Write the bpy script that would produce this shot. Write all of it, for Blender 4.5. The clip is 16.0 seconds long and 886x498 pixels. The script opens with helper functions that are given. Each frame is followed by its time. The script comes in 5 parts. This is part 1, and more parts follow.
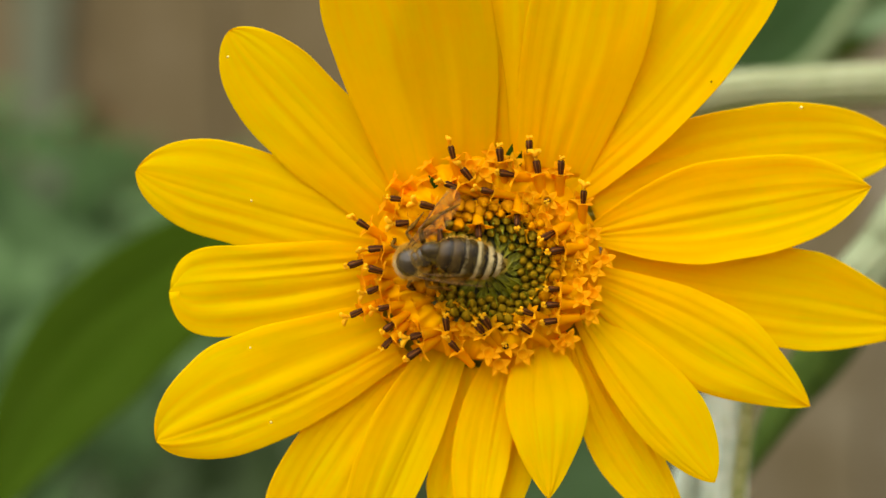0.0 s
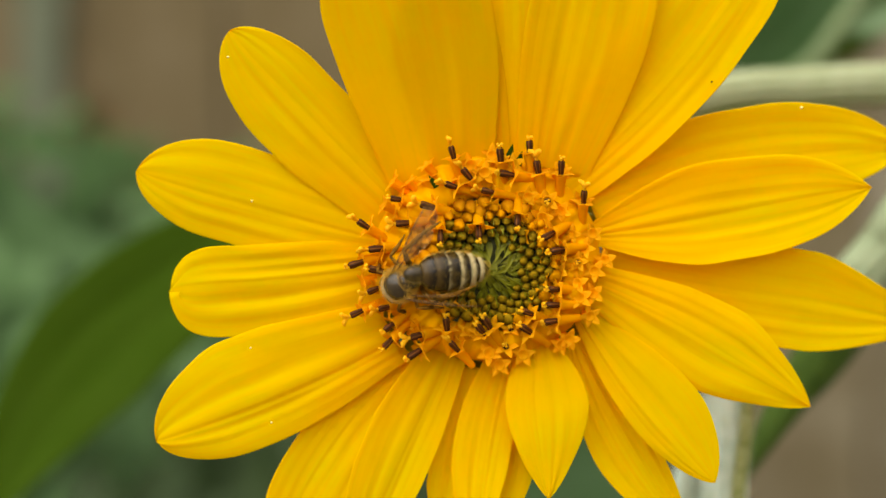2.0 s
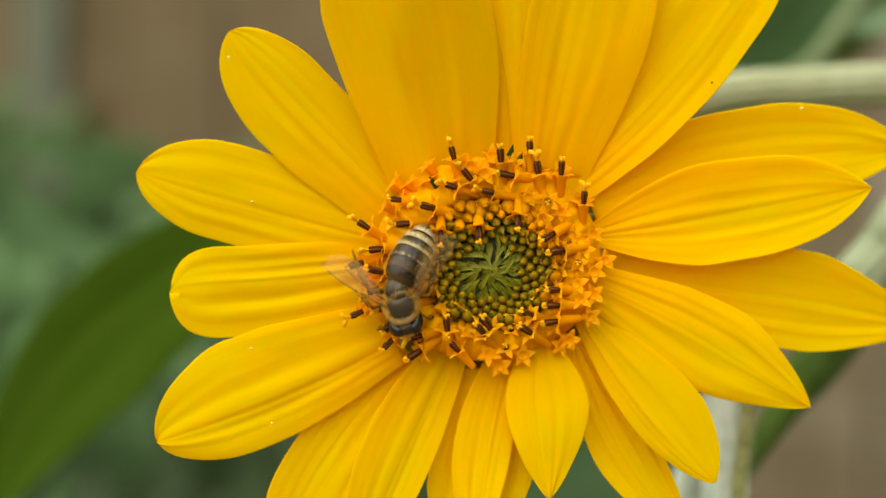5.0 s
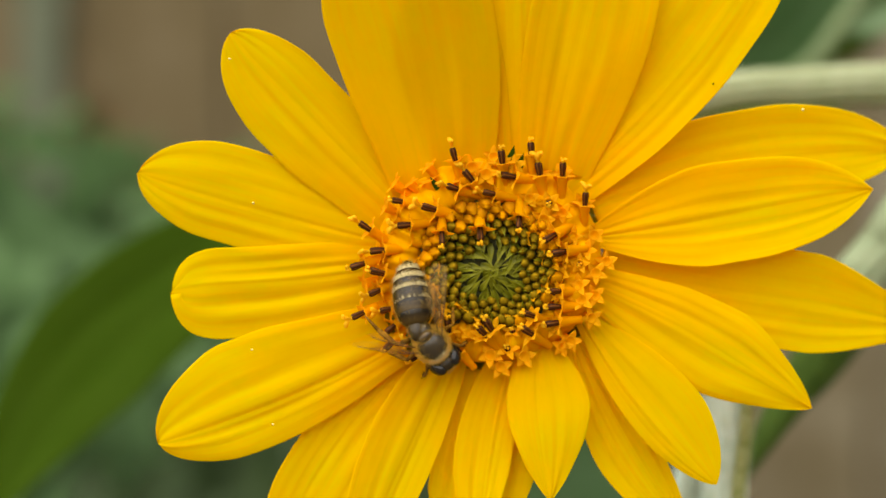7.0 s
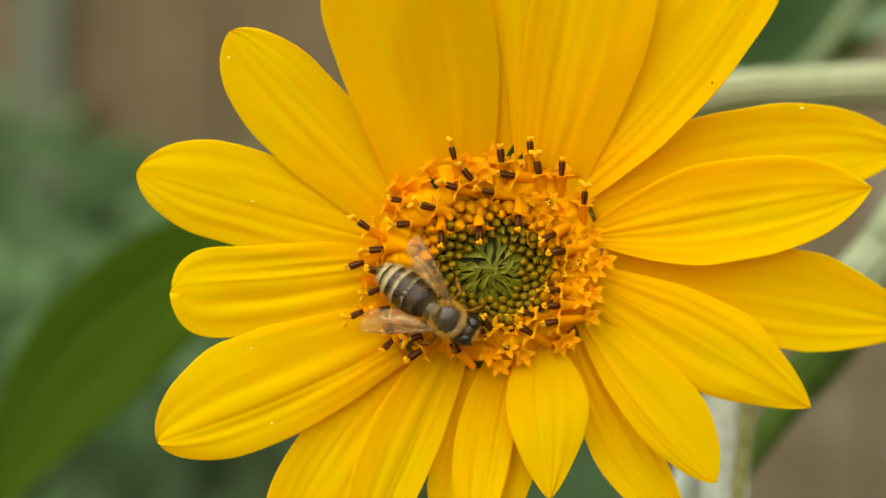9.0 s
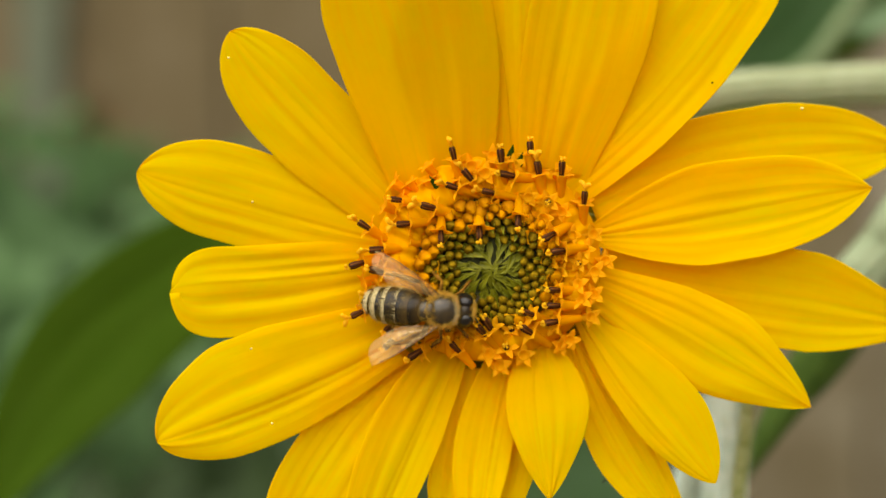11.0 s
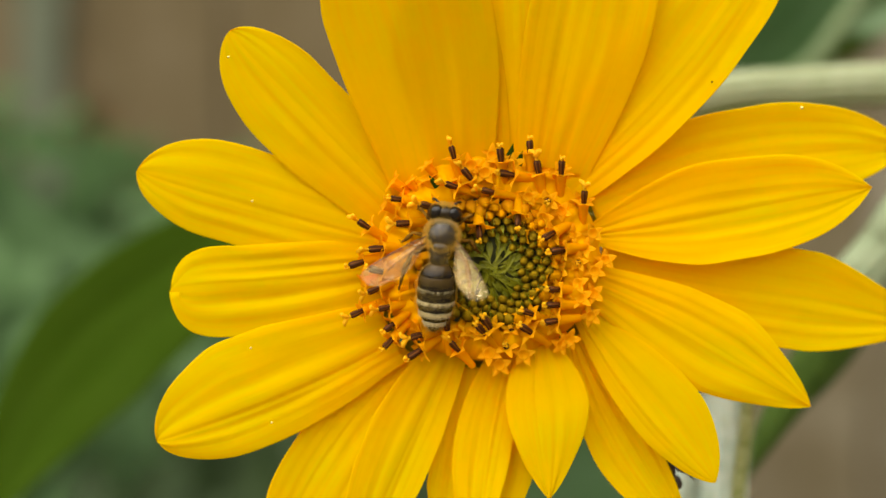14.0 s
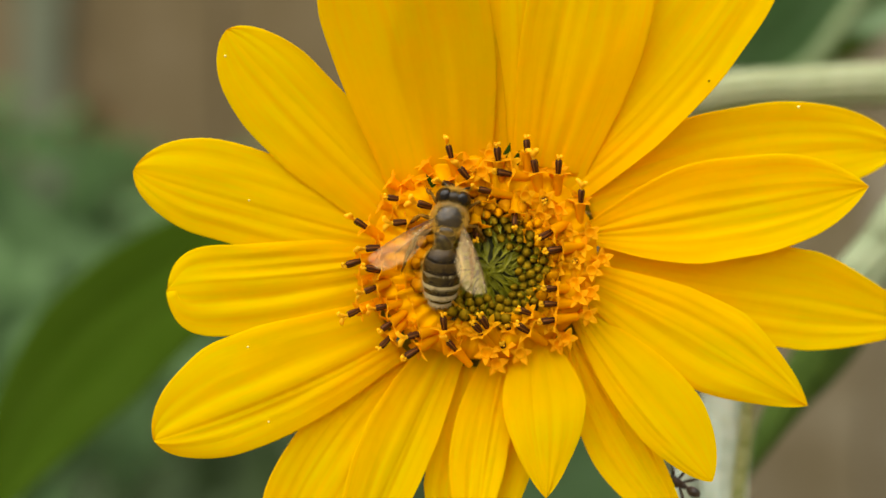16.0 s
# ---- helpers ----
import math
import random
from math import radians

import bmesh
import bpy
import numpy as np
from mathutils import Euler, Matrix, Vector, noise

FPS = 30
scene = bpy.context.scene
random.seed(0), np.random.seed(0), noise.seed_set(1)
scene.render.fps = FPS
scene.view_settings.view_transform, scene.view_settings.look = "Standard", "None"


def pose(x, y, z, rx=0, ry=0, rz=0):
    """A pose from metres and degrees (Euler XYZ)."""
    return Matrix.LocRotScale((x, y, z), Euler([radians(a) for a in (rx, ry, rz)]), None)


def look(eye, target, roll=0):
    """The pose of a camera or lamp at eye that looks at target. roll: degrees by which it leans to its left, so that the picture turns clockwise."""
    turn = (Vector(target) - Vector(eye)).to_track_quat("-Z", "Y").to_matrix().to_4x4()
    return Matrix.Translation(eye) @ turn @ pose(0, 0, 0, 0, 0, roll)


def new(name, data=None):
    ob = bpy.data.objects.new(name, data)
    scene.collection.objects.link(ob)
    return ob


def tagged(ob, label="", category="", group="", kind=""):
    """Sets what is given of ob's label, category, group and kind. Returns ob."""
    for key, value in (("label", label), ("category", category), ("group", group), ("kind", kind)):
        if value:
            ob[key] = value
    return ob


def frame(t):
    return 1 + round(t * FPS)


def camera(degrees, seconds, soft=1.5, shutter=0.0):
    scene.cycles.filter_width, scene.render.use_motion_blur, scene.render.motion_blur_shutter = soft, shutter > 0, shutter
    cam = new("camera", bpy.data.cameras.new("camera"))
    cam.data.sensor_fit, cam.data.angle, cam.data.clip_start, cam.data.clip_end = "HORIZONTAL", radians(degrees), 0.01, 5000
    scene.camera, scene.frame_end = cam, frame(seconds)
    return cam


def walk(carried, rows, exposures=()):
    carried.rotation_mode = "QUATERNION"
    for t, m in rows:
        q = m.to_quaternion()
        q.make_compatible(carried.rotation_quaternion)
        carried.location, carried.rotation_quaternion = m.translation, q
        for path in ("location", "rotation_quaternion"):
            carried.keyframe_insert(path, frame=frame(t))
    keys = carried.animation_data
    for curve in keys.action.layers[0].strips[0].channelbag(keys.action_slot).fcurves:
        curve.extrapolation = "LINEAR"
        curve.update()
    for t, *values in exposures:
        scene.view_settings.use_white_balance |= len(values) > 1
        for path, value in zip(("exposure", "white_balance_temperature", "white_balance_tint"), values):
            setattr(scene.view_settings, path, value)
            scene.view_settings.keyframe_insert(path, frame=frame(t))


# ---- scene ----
MM = 0.001
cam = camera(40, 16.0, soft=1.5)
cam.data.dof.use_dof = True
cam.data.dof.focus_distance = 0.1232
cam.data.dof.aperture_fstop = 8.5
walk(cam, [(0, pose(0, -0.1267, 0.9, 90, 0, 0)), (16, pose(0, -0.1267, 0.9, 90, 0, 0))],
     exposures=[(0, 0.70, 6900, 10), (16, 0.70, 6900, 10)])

# ---- light: bright overcast day, sky brightest above and behind the viewer ----
world = bpy.data.worlds.new("sky")
scene.world = world
world.use_nodes = True
wn = world.node_tree
sky = wn.nodes.new("ShaderNodeTexSky")
sky.sky_type = 'NISHITA'
sky.sun_disc = False
sky.sun_elevation = radians(60)
sky.sun_rotation = radians(218)
sky.air_density = 1.0
sky.dust_density = 4.0
wn.nodes["Background"].inputs[1].default_value = 0.09
veil = wn.nodes.new("ShaderNodeHueSaturation")      # thin cloud greys the blue
veil.inputs["Saturation"].default_value = 0.45
wn.links.new(sky.outputs[0], veil.inputs["Color"])
wn.links.new(veil.outputs[0], wn.nodes["Background"].inputs[0])
sun = new("sun", bpy.data.lights.new("sun", "SUN"))
sun.data.energy = 3.9
sun.data.angle = radians(120)
sun.data.color = (1.0, 0.96, 0.9)
sun.matrix_world = look((-0.40, -0.52, 2.05), (0, 0, 0.9))


# ---- materials ----
def material(name, rough=0.5, metal=0.0):
    m = bpy.data.materials.new(name)
    m.use_nodes = True
    n = m.node_tree
    b = n.nodes["Principled BSDF"]
    b.inputs["Roughness"].default_value = rough
    b.inputs["Metallic"].default_value = metal
    return m, n, b


def node(n, kind, **values):
    nd = n.nodes.new(kind)
    for key, v in values.items():
        nd.inputs[key].default_value = v
    return nd


def ramp(n, source, *stops):
    nd = n.nodes.new("ShaderNodeValToRGB")
    els = nd.color_ramp.elements
    while len(els) < len(stops):
        els.new(0.5)
    for el, (at, c) in zip(els, stops):
        el.position = at
        el.color = (*c, 1)
    n.links.new(source, nd.inputs[0])
    return nd.outputs[0]


def mixed(n, fac, a, b, how='MIX'):
    nd = n.nodes.new("ShaderNodeMix")
    nd.data_type = 'RGBA'
    nd.blend_type = how
    for sock, v in ((nd.inputs[0], fac), (nd.inputs[6], a), (nd.inputs[7], b)):
        if isinstance(v, bpy.types.NodeSocket):
            n.links.new(v, sock)
        elif isinstance(v, tuple):
            sock.default_value = (*v, 1)
        else:
            sock.default_value = v
    return nd.outputs[2]


def stretched(n, coord, scale, size, detail=4.0):
    """Noise in coordinates stretched by scale."""
    mp = node(n, "ShaderNodeMapping", Scale=scale)
    n.links.new(coord, mp.inputs[0])
    nz = node(n, "ShaderNodeTexNoise", Scale=size, Detail=detail, Roughness=0.6)
    n.links.new(mp.outputs[0], nz.inputs[0])
    return nz.outputs[0]


def bumped(n, b, height, strength, distance):
    bp = node(n, "ShaderNodeBump", Strength=strength, Distance=distance)
    n.links.new(height, bp.inputs["Height"])
    n.links.new(bp.outputs[0], b.inputs["Normal"])
    return bp.outputs[0]


def leafy(name, c1, c2, c3, back, rough=0.45, share=0.3, veins=(9, 0.7, 1), relief=0.00012, gloss=0.4):
    """A thin leaf or petal: streaked along its length (uv), part of the light passing through."""
    m, n, b = material(name, rough)
    b.inputs["Specular IOR Level"].default_value = gloss
    co = n.nodes.new("ShaderNodeTexCoord")
    info = n.nodes.new("ShaderNodeObjectInfo")
    streak = stretched(n, co.outputs["UV"], veins, 2.2, 2.0)
    fine = stretched(n, co.outputs["UV"], (veins[0] * 4, veins[1] * 1.5, 1), 2.5)
    blotch = stretched(n, co.outputs["Object"], (1, 1, 1), 260)
    sep = n.nodes.new("ShaderNodeSeparateXYZ")
    n.links.new(co.outputs["UV"], sep.inputs[0])
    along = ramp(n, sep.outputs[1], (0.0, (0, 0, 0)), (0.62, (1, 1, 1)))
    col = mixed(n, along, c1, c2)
    col = mixed(n, ramp(n, streak, (0.40, (0, 0, 0)), (0.62, (0.95, 0.95, 0.95))), col, c3)
    col = mixed(n, ramp(n, blotch, (0.4, (0, 0, 0)), (0.75, (0.35, 0.35, 0.35))), col, c1)
    hs = n.nodes.new("ShaderNodeHueSaturation")
    mr = node(n, "ShaderNodeMapRange")
    mr.inputs[3].default_value, mr.inputs[4].default_value = 0.93, 1.05
    n.links.new(info.outputs["Random"], mr.inputs[0])
    n.links.new(mr.outputs[0], hs.inputs["Value"])
    n.links.new(col, hs.inputs["Color"])
    col = hs.outputs[0]
    n.links.new(col, b.inputs["Base Color"])
    h = mixed(n, 0.45, streak, fine)
    nrm = bumped(n, b, h, 0.55, relief)
    tr = n.nodes.new("ShaderNodeBsdfTranslucent")
    n.links.new(mixed(n, 0.7, col, back), tr.inputs[0])
    n.links.new(nrm, tr.inputs["Normal"])
    mx = node(n, "ShaderNodeMixShader", Fac=share)
    n.links.new(b.outputs[0], mx.inputs[1])
    n.links.new(tr.outputs[0], mx.inputs[2])
    n.links.new(mx.outputs[0], n.nodes["Material Output"].inputs[0])
    return m


def mottled(name, c1, c2, rough=0.5, size=900, relief=0.00005, gloss=0.4, by_object=0.1, through_light=0.0):
    """A surface in two tones with fine relief and a little change from piece to piece."""
    m, n, b = material(name, rough)
    b.inputs["Specular IOR Level"].default_value = gloss
    co = n.nodes.new("ShaderNodeTexCoord")
    info = n.nodes.new("ShaderNodeObjectInfo")
    big = stretched(n, co.outputs["Object"], (1, 1, 1), size)
    fine = stretched(n, co.outputs["Object"], (1, 1, 1), size * 5)
    col = mixed(n, ramp(n, big, (0.35, (0, 0, 0)), (0.65, (1, 1, 1))), c1, c2)
    hs = n.nodes.new("ShaderNodeHueSaturation")
    mr = node(n, "ShaderNodeMapRange")
    mr.inputs[3].default_value, mr.inputs[4].default_value = 1 - by_object, 1 + by_object
    n.links.new(info.outputs["Random"], mr.inputs[0])
    n.links.new(mr.outputs[0], hs.inputs["Value"])
    n.links.new(col, hs.inputs["Color"])
    n.links.new(hs.outputs[0], b.inputs["Base Color"])
    bumped(n, b, mixed(n, 0.5, big, fine), 0.5, relief)
    if through_light:
        tr = n.nodes.new("ShaderNodeBsdfTranslucent")
        n.links.new(hs.outputs[0], tr.inputs[0])
        mx = node(n, "ShaderNodeMixShader", Fac=through_light)
        n.links.new(b.outputs[0], mx.inputs[1])
        n.links.new(tr.outputs[0], mx.inputs[2])
        n.links.new(mx.outputs[0], n.nodes["Material Output"].inputs[0])
    return m


petal_yellow = leafy("petal_yellow", (0.90, 0.575, 0.0), (0.745, 0.69, 0.0), (0.78, 0.615, 0.0), (0.97, 0.465, 0.0), rough=0.8, share=0.60, gloss=0.04, relief=0.0001, veins=(9, 0.6, 1))
leaf_green = leafy("leaf_green", (0.028, 0.060, 0.003), (0.032, 0.068, 0.003), (0.038, 0.075, 0.005), (0.068, 0.13, 0.0), veins=(5, 3, 1), share=0.25, rough=0.75, gloss=0.03)
leaf_teal = leafy("leaf_teal", (0.052, 0.112, 0.040), (0.062, 0.130, 0.050), (0.082, 0.155, 0.070), (0.15, 0.35, 0.1), veins=(5, 3, 1), share=0.2, rough=0.6, gloss=0.2)
leaf_dim = leafy("leaf_dim", (0.032, 0.076, 0.020), (0.038, 0.087, 0.025), (0.056, 0.108, 0.041), (0.10, 0.22, 0.05), veins=(5, 3, 1), share=0.2, rough=0.7, gloss=0.1)
leaf_pale = leafy("leaf_pale", (0.075, 0.13, 0.052), (0.085, 0.15, 0.06), (0.10, 0.165, 0.07), (0.15, 0.28, 0.07), veins=(5, 3, 1), share=0.2, rough=0.6)
# near-black foot: shade between scales put into the colour; pale tips are their own
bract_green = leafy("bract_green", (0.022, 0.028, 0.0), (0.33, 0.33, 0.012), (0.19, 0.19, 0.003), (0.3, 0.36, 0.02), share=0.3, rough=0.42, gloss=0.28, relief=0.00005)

anther_brown = mottled("anther_brown", (0.022, 0.005, 0.001), (0.06, 0.016, 0.002), rough=0.6, gloss=0.1, size=2500)
stigma_yellow = mottled("stigma_yellow", (0.87, 0.475, 0.006), (0.91, 0.57, 0.025), rough=0.85, size=3000, gloss=0.08, through_light=0.4)
disc_dark = mottled("disc_dark", (0.030, 0.034, 0.002), (0.050, 0.052, 0.004), rough=0.7, size=1200)
disc_orange = mottled("disc_orange", (0.87, 0.38, 0.0), (0.905, 0.45, 0.002), rough=0.85, gloss=0.05, size=700, through_light=0.3)
stem_white = mottled("stem_white", (0.52, 0.64, 0.55), (0.36, 0.47, 0.36), rough=0.7, size=350, relief=0.0002)
stem_light = mottled("stem_light", (0.235, 0.29, 0.17), (0.175, 0.225, 0.12), rough=0.7, size=350, relief=0.0002)
stem_pale = mottled("stem_pale", (0.37, 0.41, 0.25), (0.30, 0.345, 0.19), rough=0.7, gloss=0.1, size=350, relief=0.0002, through_light=0.3)
stem_dark = mottled("stem_dark", (0.028, 0.055, 0.006), (0.04, 0.075, 0.01), rough=0.8, gloss=0.1, size=350, relief=0.0002)
stem_green = mottled("stem_green", (0.085, 0.125, 0.045), (0.11, 0.155, 0.06), rough=0.6, size=350, relief=0.0002)
hair_white = mottled("hair_white", (0.50, 0.52, 0.30), (0.62, 0.62, 0.42), rough=0.7)


def bud_material(name, low, high):
    """A closed bud, paler towards its five-cornered tip."""
    m, n, b = material(name, 0.75)
    b.inputs["Specular IOR Level"].default_value = 0.05
    co = n.nodes.new("ShaderNodeTexCoord")
    info = n.nodes.new("ShaderNodeObjectInfo")
    sep = n.nodes.new("ShaderNodeSeparateXYZ")
    n.links.new(co.outputs["Object"], sep.inputs[0])
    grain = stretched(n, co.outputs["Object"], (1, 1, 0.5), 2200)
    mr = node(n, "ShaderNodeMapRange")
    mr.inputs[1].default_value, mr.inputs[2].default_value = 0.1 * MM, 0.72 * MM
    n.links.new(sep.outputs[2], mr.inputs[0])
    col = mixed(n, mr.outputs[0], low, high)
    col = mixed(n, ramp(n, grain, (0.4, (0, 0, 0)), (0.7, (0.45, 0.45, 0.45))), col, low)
    hs = n.nodes.new("ShaderNodeHueSaturation")
    vr = node(n, "ShaderNodeMapRange")
    vr.inputs[3].default_value, vr.inputs[4].default_value = 0.8, 1.2
    n.links.new(info.outputs["Random"], vr.inputs[0])
    n.links.new(vr.outputs[0], hs.inputs["Value"])
    n.links.new(col, hs.inputs["Color"])
    n.links.new(hs.outputs[0], b.inputs["Base Color"])
    bumped(n, b, grain, 0.8, 0.00012)
    return m


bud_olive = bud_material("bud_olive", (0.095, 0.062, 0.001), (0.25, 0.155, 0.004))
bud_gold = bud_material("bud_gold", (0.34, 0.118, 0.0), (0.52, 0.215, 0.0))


# ---- shared geometry ----
def part(name, bm, mat, parent, label="", smooth=True):
    me = bpy.data.meshes.new(name)
    bm.to_mesh(me)
    bm.free()
    me.materials.append(mat)
    if smooth:
        me.polygons.foreach_set("use_smooth", [True] * len(me.polygons))
    ob = new(name, me)
    ob.parent = parent
    if label:
        tagged(ob, label)
    return ob


def shared(name, me, parent, m):
    """Another object on the same mesh, at the pose m in its parent."""
    ob = new(name, me)
    ob.parent = parent
    ob.matrix_basis = m
    return ob


def mesh_of(bm, name, mat):
    me = bpy.data.meshes.new(name)
    bm.to_mesh(me)
    bm.free()
    me.materials.append(mat)
    me.polygons.foreach_set("use_smooth", [True] * len(me.polygons))
    return me


def thing(name, m, label, category, group=""):
    ob = new(name)
    ob.empty_display_size = 0.01
    ob.matrix_basis = m
    return tagged(ob, label, category, group)


def bezier(a, c, b, s):
    return a * (1 - s) ** 2 + c * (2 * s * (1 - s)) + b * s * s


def tube(bm, pts, radii, n=8, flat=1.0, ref=(0.31, 0.17, 0.93)):
    """A closed tube along points."""
    pts = [Vector(p) for p in pts]
    rings = []
    up = Vector(ref)
    for i, p in enumerate(pts):
        d = (pts[min(i + 1, len(pts) - 1)] - pts[max(i - 1, 0)]).normalized()
        a = d.cross(up)
        if a.length < 0.05:
            a = d.cross(Vector((1, 0, 0)))
        a.normalize()
        c = d.cross(a)
        rr = radii[i] if isinstance(radii, (list, tuple)) else radii
        rings.append([bm.verts.new(p + (a * math.cos(k * math.tau / n) + c * (flat * math.sin(k * math.tau / n))) * rr) for k in range(n)])
    for r0, r1 in zip(rings, rings[1:]):
        for k in range(n):
            bm.faces.new((r0[k], r0[(k + 1) % n], r1[(k + 1) % n], r1[k]))
    bm.faces.new(rings[0][::-1])
    bm.faces.new(rings[-1])
    return bm


def ball(bm, at, size, seg=12, rings=8, turn=(0, 0, 0)):
    m = pose(*at, *turn) @ Matrix.Diagonal((*size, 1))
    bmesh.ops.create_uvsphere(bm, u_segments=seg, v_segments=rings, radius=1, matrix=m)
    return bm


def blade(base, tip, width, normal=(0, 0, 1), widest=0.6, foot=0.35, tip_pow=2.2, tip_root=2.0, bow=0.0, arch=0.0, cup=0.0,
          groove=0.02, waves=0.02, thick=0.00014, nu=18, nv=40, twist=0.0, seed=0, notch=0.0, lop=0.0, ribs=0.0, crease=0.0):
    """A petal or leaf blade from base to tip: width profile, sideways bow, arch out of its plane, cupped and grooved across, with thickness."""
    base, tip, nrm = Vector(base), Vector(tip), Vector(normal).normalized()
    length = (tip - base).length
    fwd = (tip - base).normalized()
    side0 = nrm.cross(fwd).normalized()
    lift0 = fwd.cross(side0).normalized()
    mid = (base + tip) / 2 + side0 * (bow * length) + lift0 * (arch * length)
    bm = bmesh.new()
    uv = bm.loops.layers.uv.new("uv")
    rows = {1: [], -1: []}
    coords = {}
    for j in range(nv + 1):
        s = j / nv
        s = s if s < 0.8 else 0.8 + 0.2 * (1 - (1 - (s - 0.8) / 0.2) ** 1.6)
        p = bezier(base, mid, tip, s)
        d = (bezier(base, mid, tip, min(s + 0.02, 1)) - bezier(base, mid, tip, max(s - 0.02, 0))).normalized()
        a = twist * s
        side = lift0.cross(d).normalized()
        up = d.cross(side).normalized()
        side, up = side * math.cos(a) + up * math.sin(a), up * math.cos(a) - side * math.sin(a)
        if s < widest:
            w = foot + (1 - foot) * math.sin(math.pi / 2 * s / widest) ** 1.1
        else:
            w = max(0.0, 1 - ((s - widest) / (1 - widest)) ** tip_pow) ** (1 / tip_root)
        w = max(w, 0.012) * width / 2
        row = {1: [], -1: []}
        for i in range(nu + 1):
            u = -1 + 2 * i / nu
            q = noise.noise((u * 1.3 + seed * 7.1, s * 3.1, seed * 3.3))
            q2 = noise.noise((u * 3.4 + seed * 5.3, s * 4.0 + 9, seed * 1.7))
            edge = 1 + waves * 1.3 * noise.noise((s * 5.5, seed * 2.9 + (3 if u > 0 else 0), 1))
            h = cup * (u * u - 0.3) * w
            h -= groove * width * (math.exp(-((u - 0.30) / 0.11) ** 2) + math.exp(-((u + 0.34) / 0.11) ** 2)) * math.sin(math.pi * min(1, s * 1.05 + 0.04)) ** 0.6
            h += groove * 0.45 * width * math.cos(u * 9 + seed) * math.sin(math.pi * s)
            h += ribs * width * (0.6 * math.cos(u * 14 + 1.2 * math.sin(s * 2.5 + seed)) + 0.5 * math.cos(u * 23 + seed * 2 + 1.4 * s)) * math.sin(math.pi * min(1, s * 0.9 + 0.1)) ** 0.5 * (1 - abs(u) ** 5)
            h -= crease * width * math.exp(-((u - 0.10 * math.sin(seed * 2.3) - 0.05 * math.sin(s * 3 + seed)) / 0.055) ** 2) * math.sin(math.pi * min(1, s * 0.85 + 0.15)) ** 0.7
            h += waves * width * (q * 0.9 + q2 * 0.45) * min(1, s * 3)
            back = 1 - notch * (1 - abs(math.sin(u * 3.1 + seed))) * (s > 0.9) * (s - 0.9) * 10
            pt = p + side * (u * w * edge * (1 + (lop if u > 0 else -lop))) + up * h - d * (length * (1 - back))
            for k in (1, -1):
                v = bm.verts.new(pt + up * (k * thick / 2))
                coords[v] = (u * 0.5 + 0.5, s)
                row[k].append(v)
        for k in (1, -1):
            rows[k].append(row[k])
    for k in (1, -1):
        for r0, r1 in zip(rows[k], rows[k][1:]):
            for i in range(nu):
                f = (r0[i], r0[i + 1], r1[i + 1], r1[i])
                bm.faces.new(f if k > 0 else f[::-1])
    t, b = rows[1], rows[-1]
    for j in range(nv):
        for i in (0, nu):
            f = (t[j][i], t[j + 1][i], b[j + 1][i], b[j][i])
            bm.faces.new(f if i == 0 else f[::-1])
    for j in (0, nv):
        for i in range(nu):
            f = (t[j][i], t[j][i + 1], b[j][i + 1], b[j][i])
            bm.faces.new(f[::-1] if j == 0 else f)
    for f in bm.faces:
        for lp in f.loops:
            lp[uv].uv = coords[lp.vert]
    bmesh.ops.recalc_face_normals(bm, faces=bm.faces)
    return bm


# ---- the ground, and the board fence behind the plants ----
earth = mottled("earth", (0.10, 0.07, 0.045), (0.17, 0.125, 0.085), rough=0.9, size=14, relief=0.01)
def weathered(name, dark, light, pale):
    """Old boards: grain along the height, soft bleached and stained patches a hand wide."""
    m, n, b = material(name, 0.85)
    b.inputs["Specular IOR Level"].default_value = 0.15
    co = n.nodes.new("ShaderNodeTexCoord")
    grain = stretched(n, co.outputs["Object"], (1, 1, 0.08), 160)
    patch = stretched(n, co.outputs["Object"], (1, 1, 0.8), 27, 2.0)
    stain = stretched(n, co.outputs["Object"], (1, 1, 0.5), 23, 2.0)
    col = mixed(n, ramp(n, grain, (0.35, (0, 0, 0)), (0.65, (1, 1, 1))), dark, light)
    col = mixed(n, ramp(n, patch, (0.45, (0, 0, 0)), (0.62, (0.9, 0.9, 0.9))), col, pale)
    col = mixed(n, ramp(n, stain, (0.55, (0, 0, 0)), (0.75, (0.6, 0.6, 0.6))), col, dark)
    n.links.new(col, b.inputs["Base Color"])
    bumped(n, b, grain, 0.5, 0.001)
    return m


board_wood = weathered("board_wood", (0.092, 0.070, 0.033), (0.112, 0.086, 0.043), (0.122, 0.096, 0.052))
board_pale = weathered("board_pale", (0.098, 0.081, 0.045), (0.130, 0.111, 0.070), (0.235, 0.215, 0.160))
board_grey = weathered("board_grey", (0.094, 0.076, 0.040), (0.112, 0.093, 0.052), (0.150, 0.130, 0.084))


batten_grey = mottled("batten_grey", (0.085, 0.100, 0.064), (0.112, 0.124, 0.084), rough=0.85, size=40, gloss=0.1, relief=0.0004)


def box(bm, lo, hi):
    m = Matrix.Translation([(a + b) / 2 for a, b in zip(lo, hi)]) @ Matrix.Diagonal([b - a for a, b in zip(lo, hi)] + [1])
    return bmesh.ops.create_cube(bm, size=1, matrix=m)


